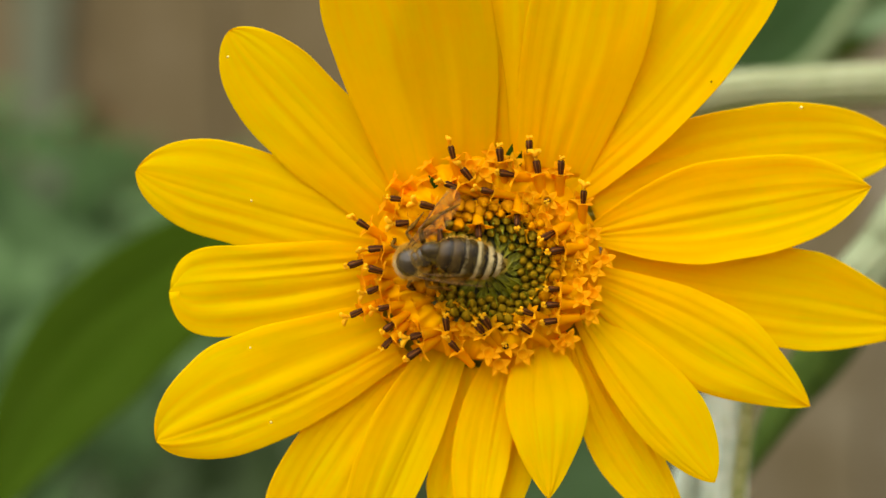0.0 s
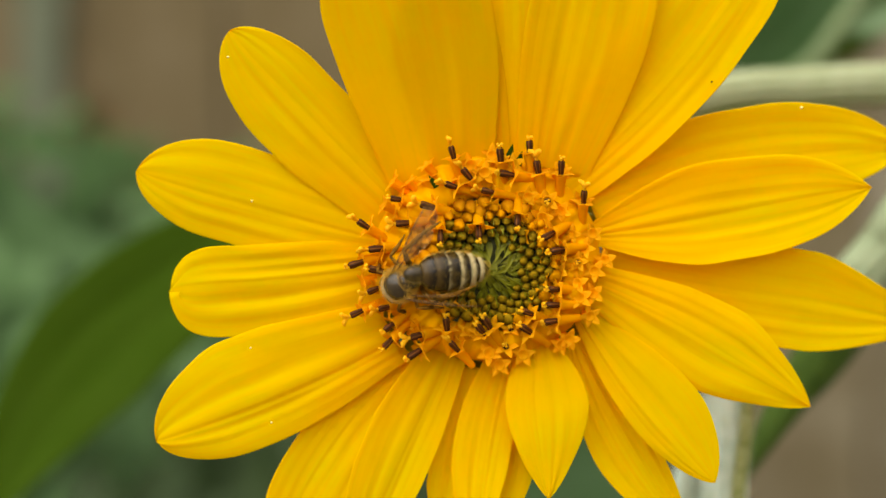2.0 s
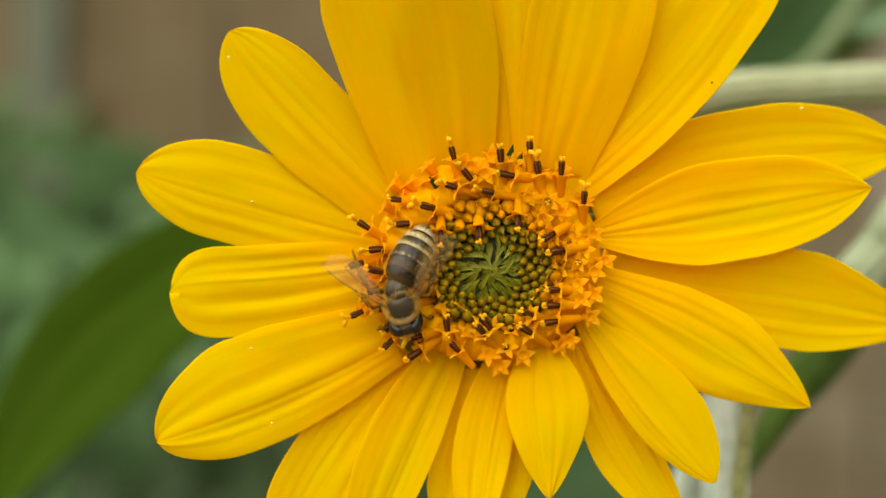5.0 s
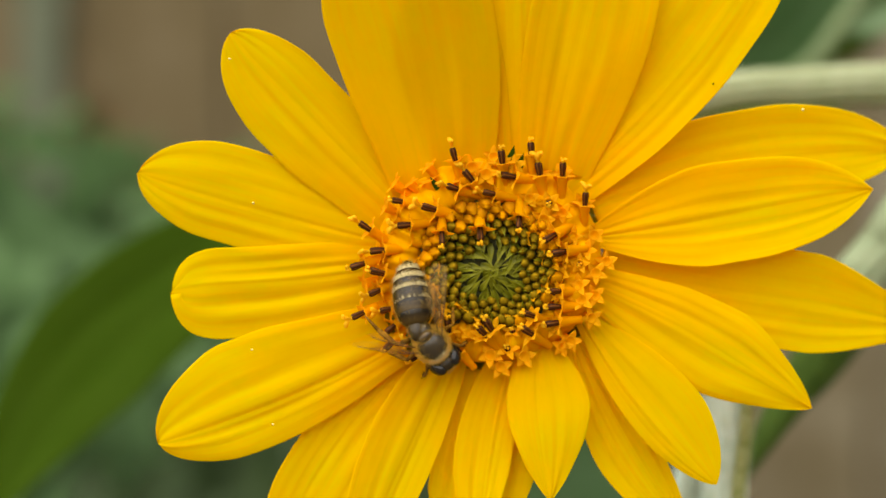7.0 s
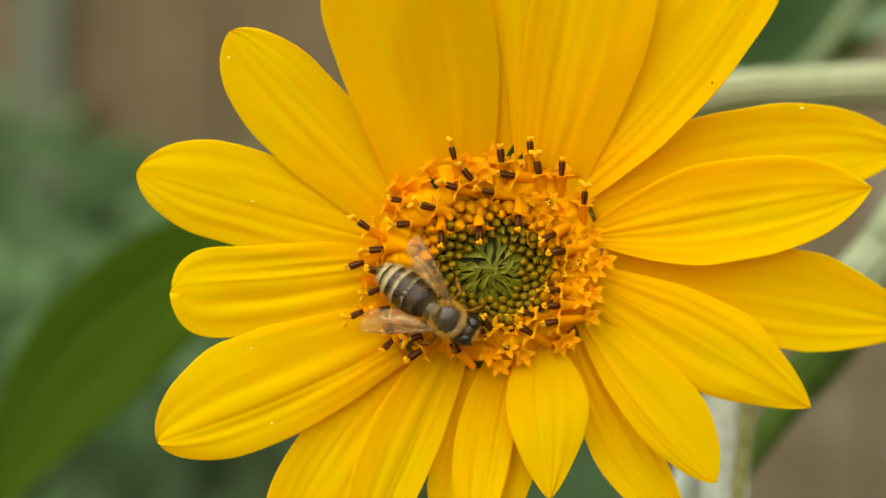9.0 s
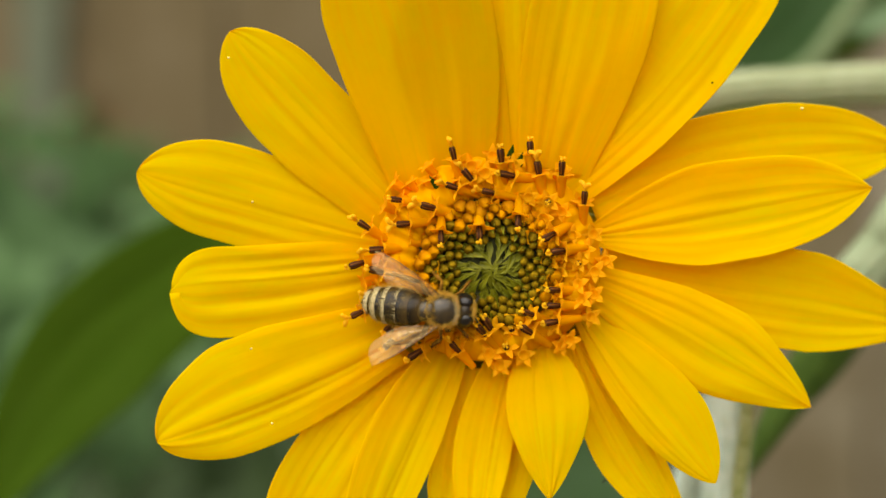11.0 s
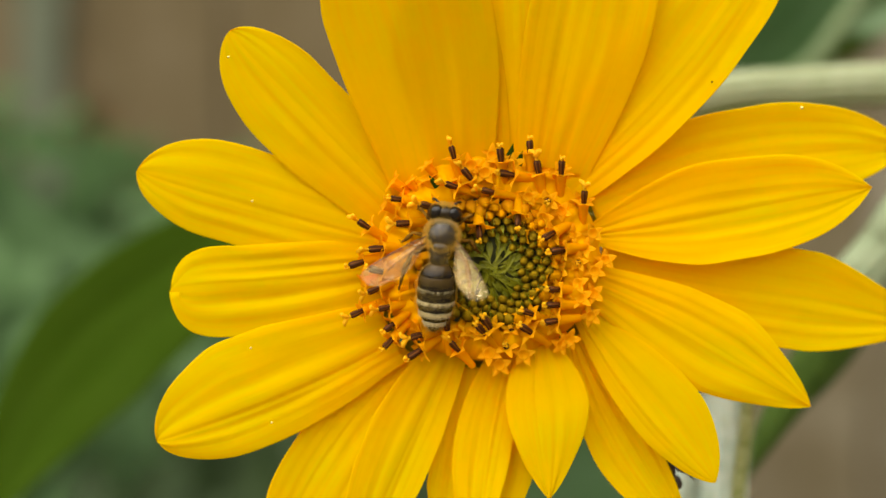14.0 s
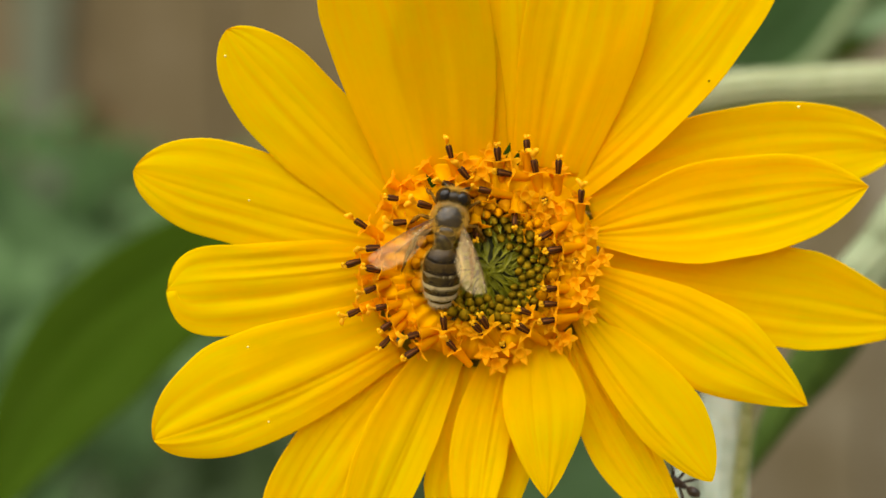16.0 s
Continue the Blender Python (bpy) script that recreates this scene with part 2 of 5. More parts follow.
def ground():
    bm = bmesh.new()
    bmesh.ops.create_grid(bm, x_segments=60, y_segments=60, size=1)
    for v in bm.verts:
        v.co = Vector((math.copysign(abs(v.co.x) ** 4, v.co.x) * 400, math.copysign(abs(v.co.y) ** 4, v.co.y) * 400, 0))
        v.co.z = 0.02 * noise.noise(v.co * 3) if v.co.length < 10 else 0
    tagged(part("ground", bm, earth, None), "bare brown garden soil below the flowers", "ground", kind="structure")


def fence():
    f = thing("fence", pose(0, 0.62, 0), "weathered brown wooden board fence behind the plants", "fence")
    x = -1.5
    rnd = random.Random(4)
    while x < 1.5:
        w = rnd.uniform(0.11, 0.14)
        bm = bmesh.new()
        box(bm, (x, 0, 0.02), (x + w - 0.002, 0.02, 1.17 + rnd.uniform(-0.01, 0.01)))
        bmesh.ops.bevel(bm, geom=bm.edges[:], offset=0.003, segments=1, affect='EDGES')
        part("board", bm, board_pale if 0.16 < x < 0.36 else board_grey if x > 0.05 else board_wood, f, smooth=False)
        x += w
    bm = bmesh.new()
    box(bm, (-0.257, -0.016, 0.03), (-0.229, -0.002, 1.15))
    bmesh.ops.bevel(bm, geom=bm.edges[:], offset=0.002, segments=1, affect='EDGES')
    part("batten", bm, batten_grey, f, "pale grey weathered batten", smooth=False)
    for z in (0.3, 0.95):
        bm = bmesh.new()
        box(bm, (-1.52, 0.02, z), (1.52, 0.06, z + 0.08))
        part("rail", bm, board_wood, f, smooth=False)
    for px in (-1.4, 0.0, 1.4):
        bm = bmesh.new()
        box(bm, (px - 0.04, 0.06, -0.05), (px + 0.04, 0.14, 1.12))
        part("post", bm, board_wood, f, smooth=False)


ground()
fence()

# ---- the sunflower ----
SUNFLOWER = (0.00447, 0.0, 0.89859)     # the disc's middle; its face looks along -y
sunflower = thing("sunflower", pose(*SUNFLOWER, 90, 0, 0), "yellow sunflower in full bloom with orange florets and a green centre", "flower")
petal_count = [0]


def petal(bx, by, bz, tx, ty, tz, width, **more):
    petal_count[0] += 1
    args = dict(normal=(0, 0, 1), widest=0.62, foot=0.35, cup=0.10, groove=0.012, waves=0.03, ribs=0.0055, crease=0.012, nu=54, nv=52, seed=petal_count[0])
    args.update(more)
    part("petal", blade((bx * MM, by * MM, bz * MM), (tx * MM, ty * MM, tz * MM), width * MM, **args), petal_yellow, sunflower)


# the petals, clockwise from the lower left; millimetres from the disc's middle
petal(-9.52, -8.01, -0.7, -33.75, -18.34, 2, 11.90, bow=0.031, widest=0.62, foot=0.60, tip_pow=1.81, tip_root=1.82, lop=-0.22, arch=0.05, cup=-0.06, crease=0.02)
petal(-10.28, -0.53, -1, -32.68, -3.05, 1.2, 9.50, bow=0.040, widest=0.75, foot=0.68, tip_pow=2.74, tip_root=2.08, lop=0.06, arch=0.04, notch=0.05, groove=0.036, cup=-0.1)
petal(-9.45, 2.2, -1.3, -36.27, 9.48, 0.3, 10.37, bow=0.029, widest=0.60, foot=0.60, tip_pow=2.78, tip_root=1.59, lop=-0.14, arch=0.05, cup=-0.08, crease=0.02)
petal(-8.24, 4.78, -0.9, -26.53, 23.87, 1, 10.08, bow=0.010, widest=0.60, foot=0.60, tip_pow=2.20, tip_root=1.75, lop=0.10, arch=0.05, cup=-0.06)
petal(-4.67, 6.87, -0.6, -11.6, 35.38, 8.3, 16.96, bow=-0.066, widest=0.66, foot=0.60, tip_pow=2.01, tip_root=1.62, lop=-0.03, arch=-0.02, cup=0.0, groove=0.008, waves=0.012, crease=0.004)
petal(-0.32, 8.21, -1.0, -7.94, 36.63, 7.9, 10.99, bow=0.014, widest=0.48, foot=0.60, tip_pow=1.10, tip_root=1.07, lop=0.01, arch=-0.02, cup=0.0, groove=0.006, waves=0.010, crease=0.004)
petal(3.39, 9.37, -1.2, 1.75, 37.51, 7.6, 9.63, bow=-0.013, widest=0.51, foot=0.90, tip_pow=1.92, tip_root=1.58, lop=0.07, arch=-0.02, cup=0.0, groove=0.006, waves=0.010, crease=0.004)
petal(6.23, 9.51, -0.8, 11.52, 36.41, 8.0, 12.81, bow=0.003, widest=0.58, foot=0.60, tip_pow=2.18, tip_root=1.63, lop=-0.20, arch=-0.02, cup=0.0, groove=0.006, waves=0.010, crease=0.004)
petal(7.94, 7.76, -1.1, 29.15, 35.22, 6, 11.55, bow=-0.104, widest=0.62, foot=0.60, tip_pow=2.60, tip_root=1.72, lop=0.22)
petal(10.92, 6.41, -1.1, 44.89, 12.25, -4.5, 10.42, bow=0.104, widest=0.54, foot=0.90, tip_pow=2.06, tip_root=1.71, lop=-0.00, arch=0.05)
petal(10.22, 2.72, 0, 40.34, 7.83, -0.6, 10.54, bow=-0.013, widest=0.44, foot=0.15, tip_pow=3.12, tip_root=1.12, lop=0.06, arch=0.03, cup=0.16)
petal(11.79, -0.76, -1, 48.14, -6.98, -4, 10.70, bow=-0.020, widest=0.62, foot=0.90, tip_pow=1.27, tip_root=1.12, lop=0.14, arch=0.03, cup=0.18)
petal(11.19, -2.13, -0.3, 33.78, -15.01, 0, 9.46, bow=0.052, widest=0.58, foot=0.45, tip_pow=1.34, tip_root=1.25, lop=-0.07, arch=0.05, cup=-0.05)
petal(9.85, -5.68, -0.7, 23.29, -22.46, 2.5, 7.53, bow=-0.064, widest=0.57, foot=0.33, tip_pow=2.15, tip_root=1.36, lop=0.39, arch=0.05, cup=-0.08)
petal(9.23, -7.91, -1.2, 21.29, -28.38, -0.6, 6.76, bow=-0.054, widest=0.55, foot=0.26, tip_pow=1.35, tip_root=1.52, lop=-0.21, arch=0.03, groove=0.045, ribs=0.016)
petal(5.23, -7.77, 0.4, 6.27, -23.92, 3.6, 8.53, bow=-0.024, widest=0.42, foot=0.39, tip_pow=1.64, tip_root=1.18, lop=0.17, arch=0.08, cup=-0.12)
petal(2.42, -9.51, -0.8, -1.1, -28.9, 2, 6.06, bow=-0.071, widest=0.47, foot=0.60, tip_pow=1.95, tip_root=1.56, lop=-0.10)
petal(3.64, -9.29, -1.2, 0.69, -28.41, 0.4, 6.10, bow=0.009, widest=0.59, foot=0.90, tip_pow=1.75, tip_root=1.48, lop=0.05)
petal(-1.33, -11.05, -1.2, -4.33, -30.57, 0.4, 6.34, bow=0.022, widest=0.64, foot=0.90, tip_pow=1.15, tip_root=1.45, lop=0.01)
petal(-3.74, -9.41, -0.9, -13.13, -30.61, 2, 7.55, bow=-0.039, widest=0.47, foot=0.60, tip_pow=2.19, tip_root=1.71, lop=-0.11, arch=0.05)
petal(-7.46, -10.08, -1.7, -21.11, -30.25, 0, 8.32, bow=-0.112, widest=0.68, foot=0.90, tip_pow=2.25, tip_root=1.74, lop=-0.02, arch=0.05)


def receptacle():
    """The domed green-brown disc that carries the florets, with its green back and stalk."""
    bm = bmesh.new()
    prof = [(0, 1.0), (3, 1.2), (6, 1.4), (8, 1.2), (10, 0.4), (11.6, -1.0), (12, -2.6), (9, -5), (5, -7), (2.6, -8.5)]
    n = 40
    rings = [[bm.verts.new(disc_place(r, k * math.tau / n, z)) for k in range(n)] for r, z in prof[1:]]
    top = bm.verts.new(disc_place(0, 0, prof[0][1]))
    for k in range(n):
        bm.faces.new((top, rings[0][k], rings[0][(k + 1) % n]))
    for r0, r1 in zip(rings, rings[1:]):
        for k in range(n):
            bm.faces.new((r0[k], r1[k], r1[(k + 1) % n], r0[(k + 1) % n]))
    bm.faces.new(rings[-1])
    bmesh.ops.recalc_face_normals(bm, faces=bm.faces)
    part("receptacle", bm, disc_dark, sunflower, "dark olive disc under the florets")
    bm = bmesh.new()
    prof = [(7.3, 1.2), (8.1, 2.05), (9.6, 2.25), (11.0, 1.5), (11.8, 0.0), (11.9, -1.2), (11, -2.2), (8, -0.5)]
    n = 240
    rings = []
    for r, z in prof:
        ring = []
        for k in range(n):
            a = k * math.tau / n
            c = disc_place(r, a, z)
            c.z += 0.45 * MM * noise.noise(c * 700) + 0.3 * MM * noise.noise(c * 1900) + 0.18 * MM * math.cos(a * 34 + 2 * noise.noise(c * 300))
            ring.append(bm.verts.new(c))
        rings.append(ring)
    for r0, r1 in zip(rings, rings[1:] + rings[:1]):
        for k in range(n):
            bm.faces.new((r0[k], r1[k], r1[(k + 1) % n], r0[(k + 1) % n]))
    bmesh.ops.recalc_face_normals(bm, faces=bm.faces)
    part("floret_bed", bm, disc_orange, sunflower, "crowded orange floret tubes")


GOLD = math.pi * (3 - math.sqrt(5))


def disc_place(r, a, z):
    """A point of the disc: the middle of the spiral lies a little below and beside the ring's middle."""
    k = r / 12
    return Vector(((0.47 - 0.35 * k + r * math.cos(a)) * MM, (-1.23 + 1.65 * k + 0.9 * r * math.sin(a)) * MM, z * MM))


def spiral_middle():
    rnd = random.Random(11)
    # the pointed green scales in the very middle
    variants = []
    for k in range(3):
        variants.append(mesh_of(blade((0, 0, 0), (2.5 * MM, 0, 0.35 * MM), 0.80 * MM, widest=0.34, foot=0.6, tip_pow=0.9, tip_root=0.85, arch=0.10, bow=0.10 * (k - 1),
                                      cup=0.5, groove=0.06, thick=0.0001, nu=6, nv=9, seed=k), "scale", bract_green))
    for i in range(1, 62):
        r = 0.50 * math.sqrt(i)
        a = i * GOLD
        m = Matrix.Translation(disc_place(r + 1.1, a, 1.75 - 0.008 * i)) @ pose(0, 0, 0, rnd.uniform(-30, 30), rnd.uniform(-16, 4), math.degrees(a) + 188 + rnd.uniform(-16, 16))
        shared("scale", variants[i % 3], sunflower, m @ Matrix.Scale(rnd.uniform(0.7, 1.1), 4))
    for i in range(15):
        a = i * GOLD
        m = Matrix.Translation(disc_place(0.75 + 0.05 * i, a, 1.72)) @ pose(0, 0, 0, rnd.uniform(-30, 30), rnd.uniform(-30, -8), math.degrees(a) + 190 + rnd.uniform(-16, 16))
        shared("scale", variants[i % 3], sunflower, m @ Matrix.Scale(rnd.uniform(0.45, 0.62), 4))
    # pale points of the scales that stand up between the closed buds
    for i in range(50, 120):
        r = 0.55 * math.sqrt(i)
        a = i * GOLD
        m = Matrix.Translation(disc_place(r + 0.55, a, 1.72 + 0.09 * r)) @ pose(0, 0, 0, rnd.uniform(-25, 25), rnd.uniform(-40, -12), math.degrees(a) + 180 + rnd.uniform(-30, 30))
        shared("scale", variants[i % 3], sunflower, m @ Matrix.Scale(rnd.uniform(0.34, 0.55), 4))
    # closed buds, greener inside, golden outside
    buds = []
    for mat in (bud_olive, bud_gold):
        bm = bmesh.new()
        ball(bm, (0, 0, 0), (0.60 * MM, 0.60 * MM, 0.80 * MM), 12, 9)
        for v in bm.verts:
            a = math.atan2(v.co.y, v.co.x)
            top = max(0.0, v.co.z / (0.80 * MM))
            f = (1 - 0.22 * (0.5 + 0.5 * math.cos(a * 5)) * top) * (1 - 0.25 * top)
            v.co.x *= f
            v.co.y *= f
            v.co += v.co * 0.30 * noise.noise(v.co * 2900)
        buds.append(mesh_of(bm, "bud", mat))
    for i in range(34, 172):
        r = 0.56 * math.sqrt(i)
        a = i * GOLD
        gold = r + rnd.uniform(-0.9, 0.9) + 0.9 * math.sin(a) > 6.6
        if r > 6.5 and not gold:
            continue
        s = 0.72 + 0.36 * (r - 3) / 4.3 + (0.18 if gold else 0)
        m = Matrix.Translation(disc_place(r, a, 1.5 + 0.12 * rnd.random() + 0.1 * r)) @ pose(0, 0, 0, 0, 0, math.degrees(a)) @ pose(0, 0, 0, rnd.uniform(-16, 16), -24 + rnd.uniform(-14, 14), 0)
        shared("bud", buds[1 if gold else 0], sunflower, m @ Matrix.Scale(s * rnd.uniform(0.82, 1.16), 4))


def floret_material():
    """Orange tube whose spreading lobes are a paler yellow-orange; thin, so light passes through."""
    m, n, b = material("floret_orange", 0.8)
    b.inputs["Specular IOR Level"].default_value = 0.05
    co = n.nodes.new("ShaderNodeTexCoord")
    info = n.nodes.new("ShaderNodeObjectInfo")
    sep = n.nodes.new("ShaderNodeSeparateXYZ")
    n.links.new(co.outputs["Object"], sep.inputs[0])
    mr = node(n, "ShaderNodeMapRange")
    mr.inputs[1].default_value, mr.inputs[2].default_value = 0.8 * MM, 1.75 * MM
    n.links.new(sep.outputs[2], mr.inputs[0])
    grain = stretched(n, co.outputs["Object"], (1, 1, 0.4), 1500)
    col = mixed(n, mr.outputs[0], (0.88, 0.385, 0.0), (0.92, 0.535, 0.014))
    col = mixed(n, ramp(n, grain, (0.35, (0, 0, 0)), (0.7, (0.5, 0.5, 0.5))), col, (0.90, 0.49, 0.004))
    hs = n.nodes.new("ShaderNodeHueSaturation")
    vr = node(n, "ShaderNodeMapRange")
    vr.inputs[3].default_value, vr.inputs[4].default_value = 0.92, 1.06
    n.links.new(info.outputs["Random"], vr.inputs[0])
    n.links.new(vr.outputs[0], hs.inputs["Value"])
    n.links.new(col, hs.inputs["Color"])
    n.links.new(hs.outputs[0], b.inputs["Base Color"])
    bumped(n, b, grain, 0.4, 0.00005)
    tr = n.nodes.new("ShaderNodeBsdfTranslucent")
    n.links.new(hs.outputs[0], tr.inputs[0])
    mx = node(n, "ShaderNodeMixShader", Fac=0.55)
    n.links.new(b.outputs[0], mx.inputs[1])
    n.links.new(tr.outputs[0], mx.inputs[2])
    n.links.new(mx.outputs[0], n.nodes["Material Output"].inputs[0])
    return m


floret_orange = floret_material()


def corolla_mesh(k):
    """An open floret: a bellied tube whose mouth spreads into five pointed lobes."""
    rnd = random.Random(50 + k)
    bm = bmesh.new()
    n = 10
    prof = [(0.42, -1.6), (0.48, -0.6), (0.56, 0.4), (0.62, 1.0), (0.72, 1.4), (0.60, 1.40), (0.46, 1.2), (0.1, 1.05)]
    rings = [[bm.verts.new((r * math.cos(j * math.tau / n) * MM, r * math.sin(j * math.tau / n) * MM, z * MM)) for j in range(n)] for r, z in prof]
    for r0, r1 in zip(rings, rings[1:]):
        for j in range(n):
            bm.faces.new((r0[j], r0[(j + 1) % n], r1[(j + 1) % n], r1[j]))
    bm.faces.new(rings[-1])
    for j in range(0, n, 2):
        a = (j + 1) * math.tau / n + rnd.uniform(-0.1, 0.1)
        reach, z, half = rnd.uniform(0.78, 1.05), rnd.uniform(0.0, 0.4), rnd.uniform(0.37, 0.45)
        out, side, up = Vector((math.cos(a), math.sin(a), 0)), Vector((-math.sin(a), math.cos(a), 0)), Vector((0, 0, 1))
        faces = {}
        for layer in (0, 1):
            rows = []
            for s, w in ((0.0, 1.1), (0.28, 1.0), (0.6, 0.66), (0.85, 0.30), (1.0, 0.05)):
                c = out * (0.62 + reach * s) + up * (1.33 + z * math.sin(s * 1.6) - 0.05 * layer)
                rows.append([bm.verts.new((c + side * (u * w * half) + up * (0.07 * u * u * w)) * MM) for u in (-1, 0, 1)])
            faces[layer] = rows
            for r0, r1 in zip(rows, rows[1:]):
                for i in (0, 1):
                    f = (r0[i], r0[i + 1], r1[i + 1], r1[i])
                    bm.faces.new(f if layer else f[::-1])
        for i in (0, 2):
            for j2 in range(4):
                t, l = faces[0], faces[1]
                bm.faces.new((t[j2][i], t[j2 + 1][i], l[j2 + 1][i], l[j2][i]))
    return mesh_of(bm, "floret", floret_orange)


def anther_material():
    """Dark brown anther tube with chestnut lines between its five anthers (uv goes round the tube)."""
    m, n, b = material("anther_striped", 0.6)
    b.inputs["Specular IOR Level"].default_value = 0.12
    co = n.nodes.new("ShaderNodeTexCoord")
    sep = n.nodes.new("ShaderNodeSeparateXYZ")
    n.links.new(co.outputs["UV"], sep.inputs[0])
    grain = stretched(n, co.outputs["Object"], (1, 1, 0.3), 3500)
    line = ramp(n, sep.outputs[0], (0.35, (0.034, 0.009, 0.001)), (0.6, (0.075, 0.022, 0.002)), (0.97, (0.19, 0.065, 0.004)))
    n.links.new(mixed(n, ramp(n, grain, (0.4, (0, 0, 0)), (0.7, (0.5, 0.5, 0.5))), line, (0.06, 0.022, 0.003)), b.inputs["Base Color"])
    bumped(n, b, grain, 0.4, 0.00004)
    return m


def anther_mesh():
    """The dark tube of five grown-together anthers."""
    bm = bmesh.new()
    uv = bm.loops.layers.uv.new("uv")
    n = 20
    rings = []
    tone = {}
    for z, r in ((0.7, 0.26), (1.3, 0.30), (2.2, 0.40), (2.6, 0.38), (2.75, 0.24)):
        ring = []
        for j in range(n):
            deep = (0.0, 0.25, 1.0, 0.25)[j % 4]
            v = bm.verts.new(((r - 0.07 * deep) * math.cos(j * math.tau / n) * MM, (r - 0.07 * deep) * math.sin(j * math.tau / n) * MM, z * MM))
            tone[v] = deep
            ring.append(v)
        rings.append(ring)
    for r0, r1 in zip(rings, rings[1:]):
        for j in range(n):
            bm.faces.new((r0[j], r0[(j + 1) % n], r1[(j + 1) % n], r1[j]))
    bm.faces.new(rings[-1])
    for f in bm.faces:
        for lp in f.loops:
            lp[uv].uv = (tone[lp.vert], lp.vert.co.z / (2.75 * MM))
    return mesh_of(bm, "anther", anther_striped)


anther_striped = anther_material()


def stigma_mesh(k):
    """Yellow tip: a pollen knob, or two curled arms."""
    rnd = random.Random(80 + k)
    bm = bmesh.new()
    if k == 0:
        for _ in range(9):
            d = Vector((rnd.gauss(0, 1), rnd.gauss(0, 1), rnd.gauss(0, 1.3))).normalized() * rnd.uniform(0.1, 0.30)
            bmesh.ops.create_icosphere(bm, subdivisions=1, radius=rnd.uniform(0.10, 0.24) * MM, matrix=Matrix.Translation((d + Vector((0, 0, 2.98))) * MM))
    else:
        tube(bm, [(0, 0, 2.65 * MM), (0, 0, 3.15 * MM)], 0.17 * MM, 6)
        for sgn in (1, -1):
            pts = [(sgn * x * MM, 0.1 * sgn * x * MM, z * MM) for x, z in ((0, 3.05), (0.20, 3.4), (0.42, 3.65), (0.68, 3.7), (0.8, 3.55))]
            tube(bm, pts, [0.20 * MM, 0.27 * MM, 0.29 * MM, 0.24 * MM, 0.13 * MM], 6)
        for v in bm.verts:
            v.co += 0.09 * MM * noise.noise_vector(v.co * 7000)
    return mesh_of(bm, "stigma", stigma_yellow)


def florets():
    rnd = random.Random(23)
    corollas = [corolla_mesh(k) for k in range(4)]
    anther = anther_mesh()
    knob, curl = stigma_mesh(0), stigma_mesh(1)
    taken = []

    def floret(x, y, z, way, lean, ripe, arms):
        m = pose(x * MM, y * MM, z * MM, 0, 0, way) @ pose(0, 0, 0, 0, lean, 0) @ pose(0, 0, 0, 0, 0, rnd.uniform(0, 72))
        m = m @ Matrix.Scale(rnd.uniform(0.85, 1.05) * (1 if ripe else 0.86), 4)
        f = shared("floret", corollas[rnd.randrange(4)], sunflower, m)
        if ripe:
            up = Matrix.Translation((0, 0, rnd.uniform(-0.1, 0.15) * MM))
            shared("anther", anther, f, up)
            shared("stigma", curl if arms else knob, f, up)
        elif lean < 40 and rnd.random() < 0.12:
            shared("anther", anther, f, Matrix.Translation((0, 0, -1.2 * MM)))
            shared("stigma", knob, f, Matrix.Translation((0, 0, -1.25 * MM)))
        taken.append((x, y))

    # ripe florets with dark anthers: place of the anther in millimetres and the way it points
    outer = [
        (-9.4, 6.5, 172), (-12.6, 3.9, 146), (-8.6, 4.0, -175), (-11.2, 1.4, -175), (-13.2, -0.1, -163), (-11.2, -0.8, 165), (-11.7, -2.9, -158), (-10.7, -4.7, -169),
        (-13.3, -5.2, -156), (-10.1, -6.7, -144), (-10.1, -8.3, -135), (-7.2, -9.2, -149), (-3.4, -8.4, 132), (-7.1, -7.5, -166), (-3.5, 11.3, 105), (-2.0, 9.0, 131),
        (-3.8, 7.9, 162), (1.4, 10.9, 97), (4.4, 11.8, 94), (5.2, 9.7, 101), (7.6, 9.7, 90), (9.9, 6.8, 90), (-0.1, 7.3, 169), (2.1, 9.0, 171),
        (-5.9, 5.7, 165)]
    inner = [
        (-4.7, 2.3, -90), (-0.8, 2.9, -88), (3.1, 3.9, -94), (6.0, 2.6, -152), (7.1, 1.2, -171), (6.3, -2.7, 178), (3.7, -4.9, 158), (6.5, -4.3, 180),
        (6.3, -6.0, -174), (3.7, -6.6, 146), (0.0, -6.1, 122), (-0.8, -6.6, 133), (-4.1, -6.1, 96)]
    for x, y, way in outer:
        a = radians(way)
        lean = rnd.uniform(62, 76)
        back = 1.95 * math.sin(radians(lean))
        floret(x - back * math.cos(a), y - back * math.sin(a), 2.9 - 0.08 * math.hypot(x, y), way, lean, True, rnd.random() < 0.6)
    for x, y, way in inner:
        a = radians(way)
        floret(x - 1.9 * math.cos(a), y - 1.9 * math.sin(a), 2.5, way, rnd.uniform(58, 70), True, False)
    # the open florets between them
    for i in range(37, 150):
        r = 0.98 * math.sqrt(i) + rnd.uniform(-0.15, 0.15)
        a = i * GOLD + rnd.uniform(-0.04, 0.04)
        k = (r - 6.6) / 5.2
        p = disc_place(r, a, 0)
        if min(math.hypot(p.x / MM - x, p.y / MM - y) for x, y in taken) < 1.1:
            continue
        lean = -58 + 66 * k + rnd.uniform(-18, 18)
        if math.cos(a) < -0.3 and k > 0.15:
            lean = 70 + rnd.uniform(-8, 10)
        z = 1.2 + 0.5 * (1 - abs(k - 0.4)) - 0.9 * max(0, k - 0.6)
        floret(p.x / MM, p.y / MM, z, math.degrees(a) + rnd.uniform(-12, 12), lean, False, False)
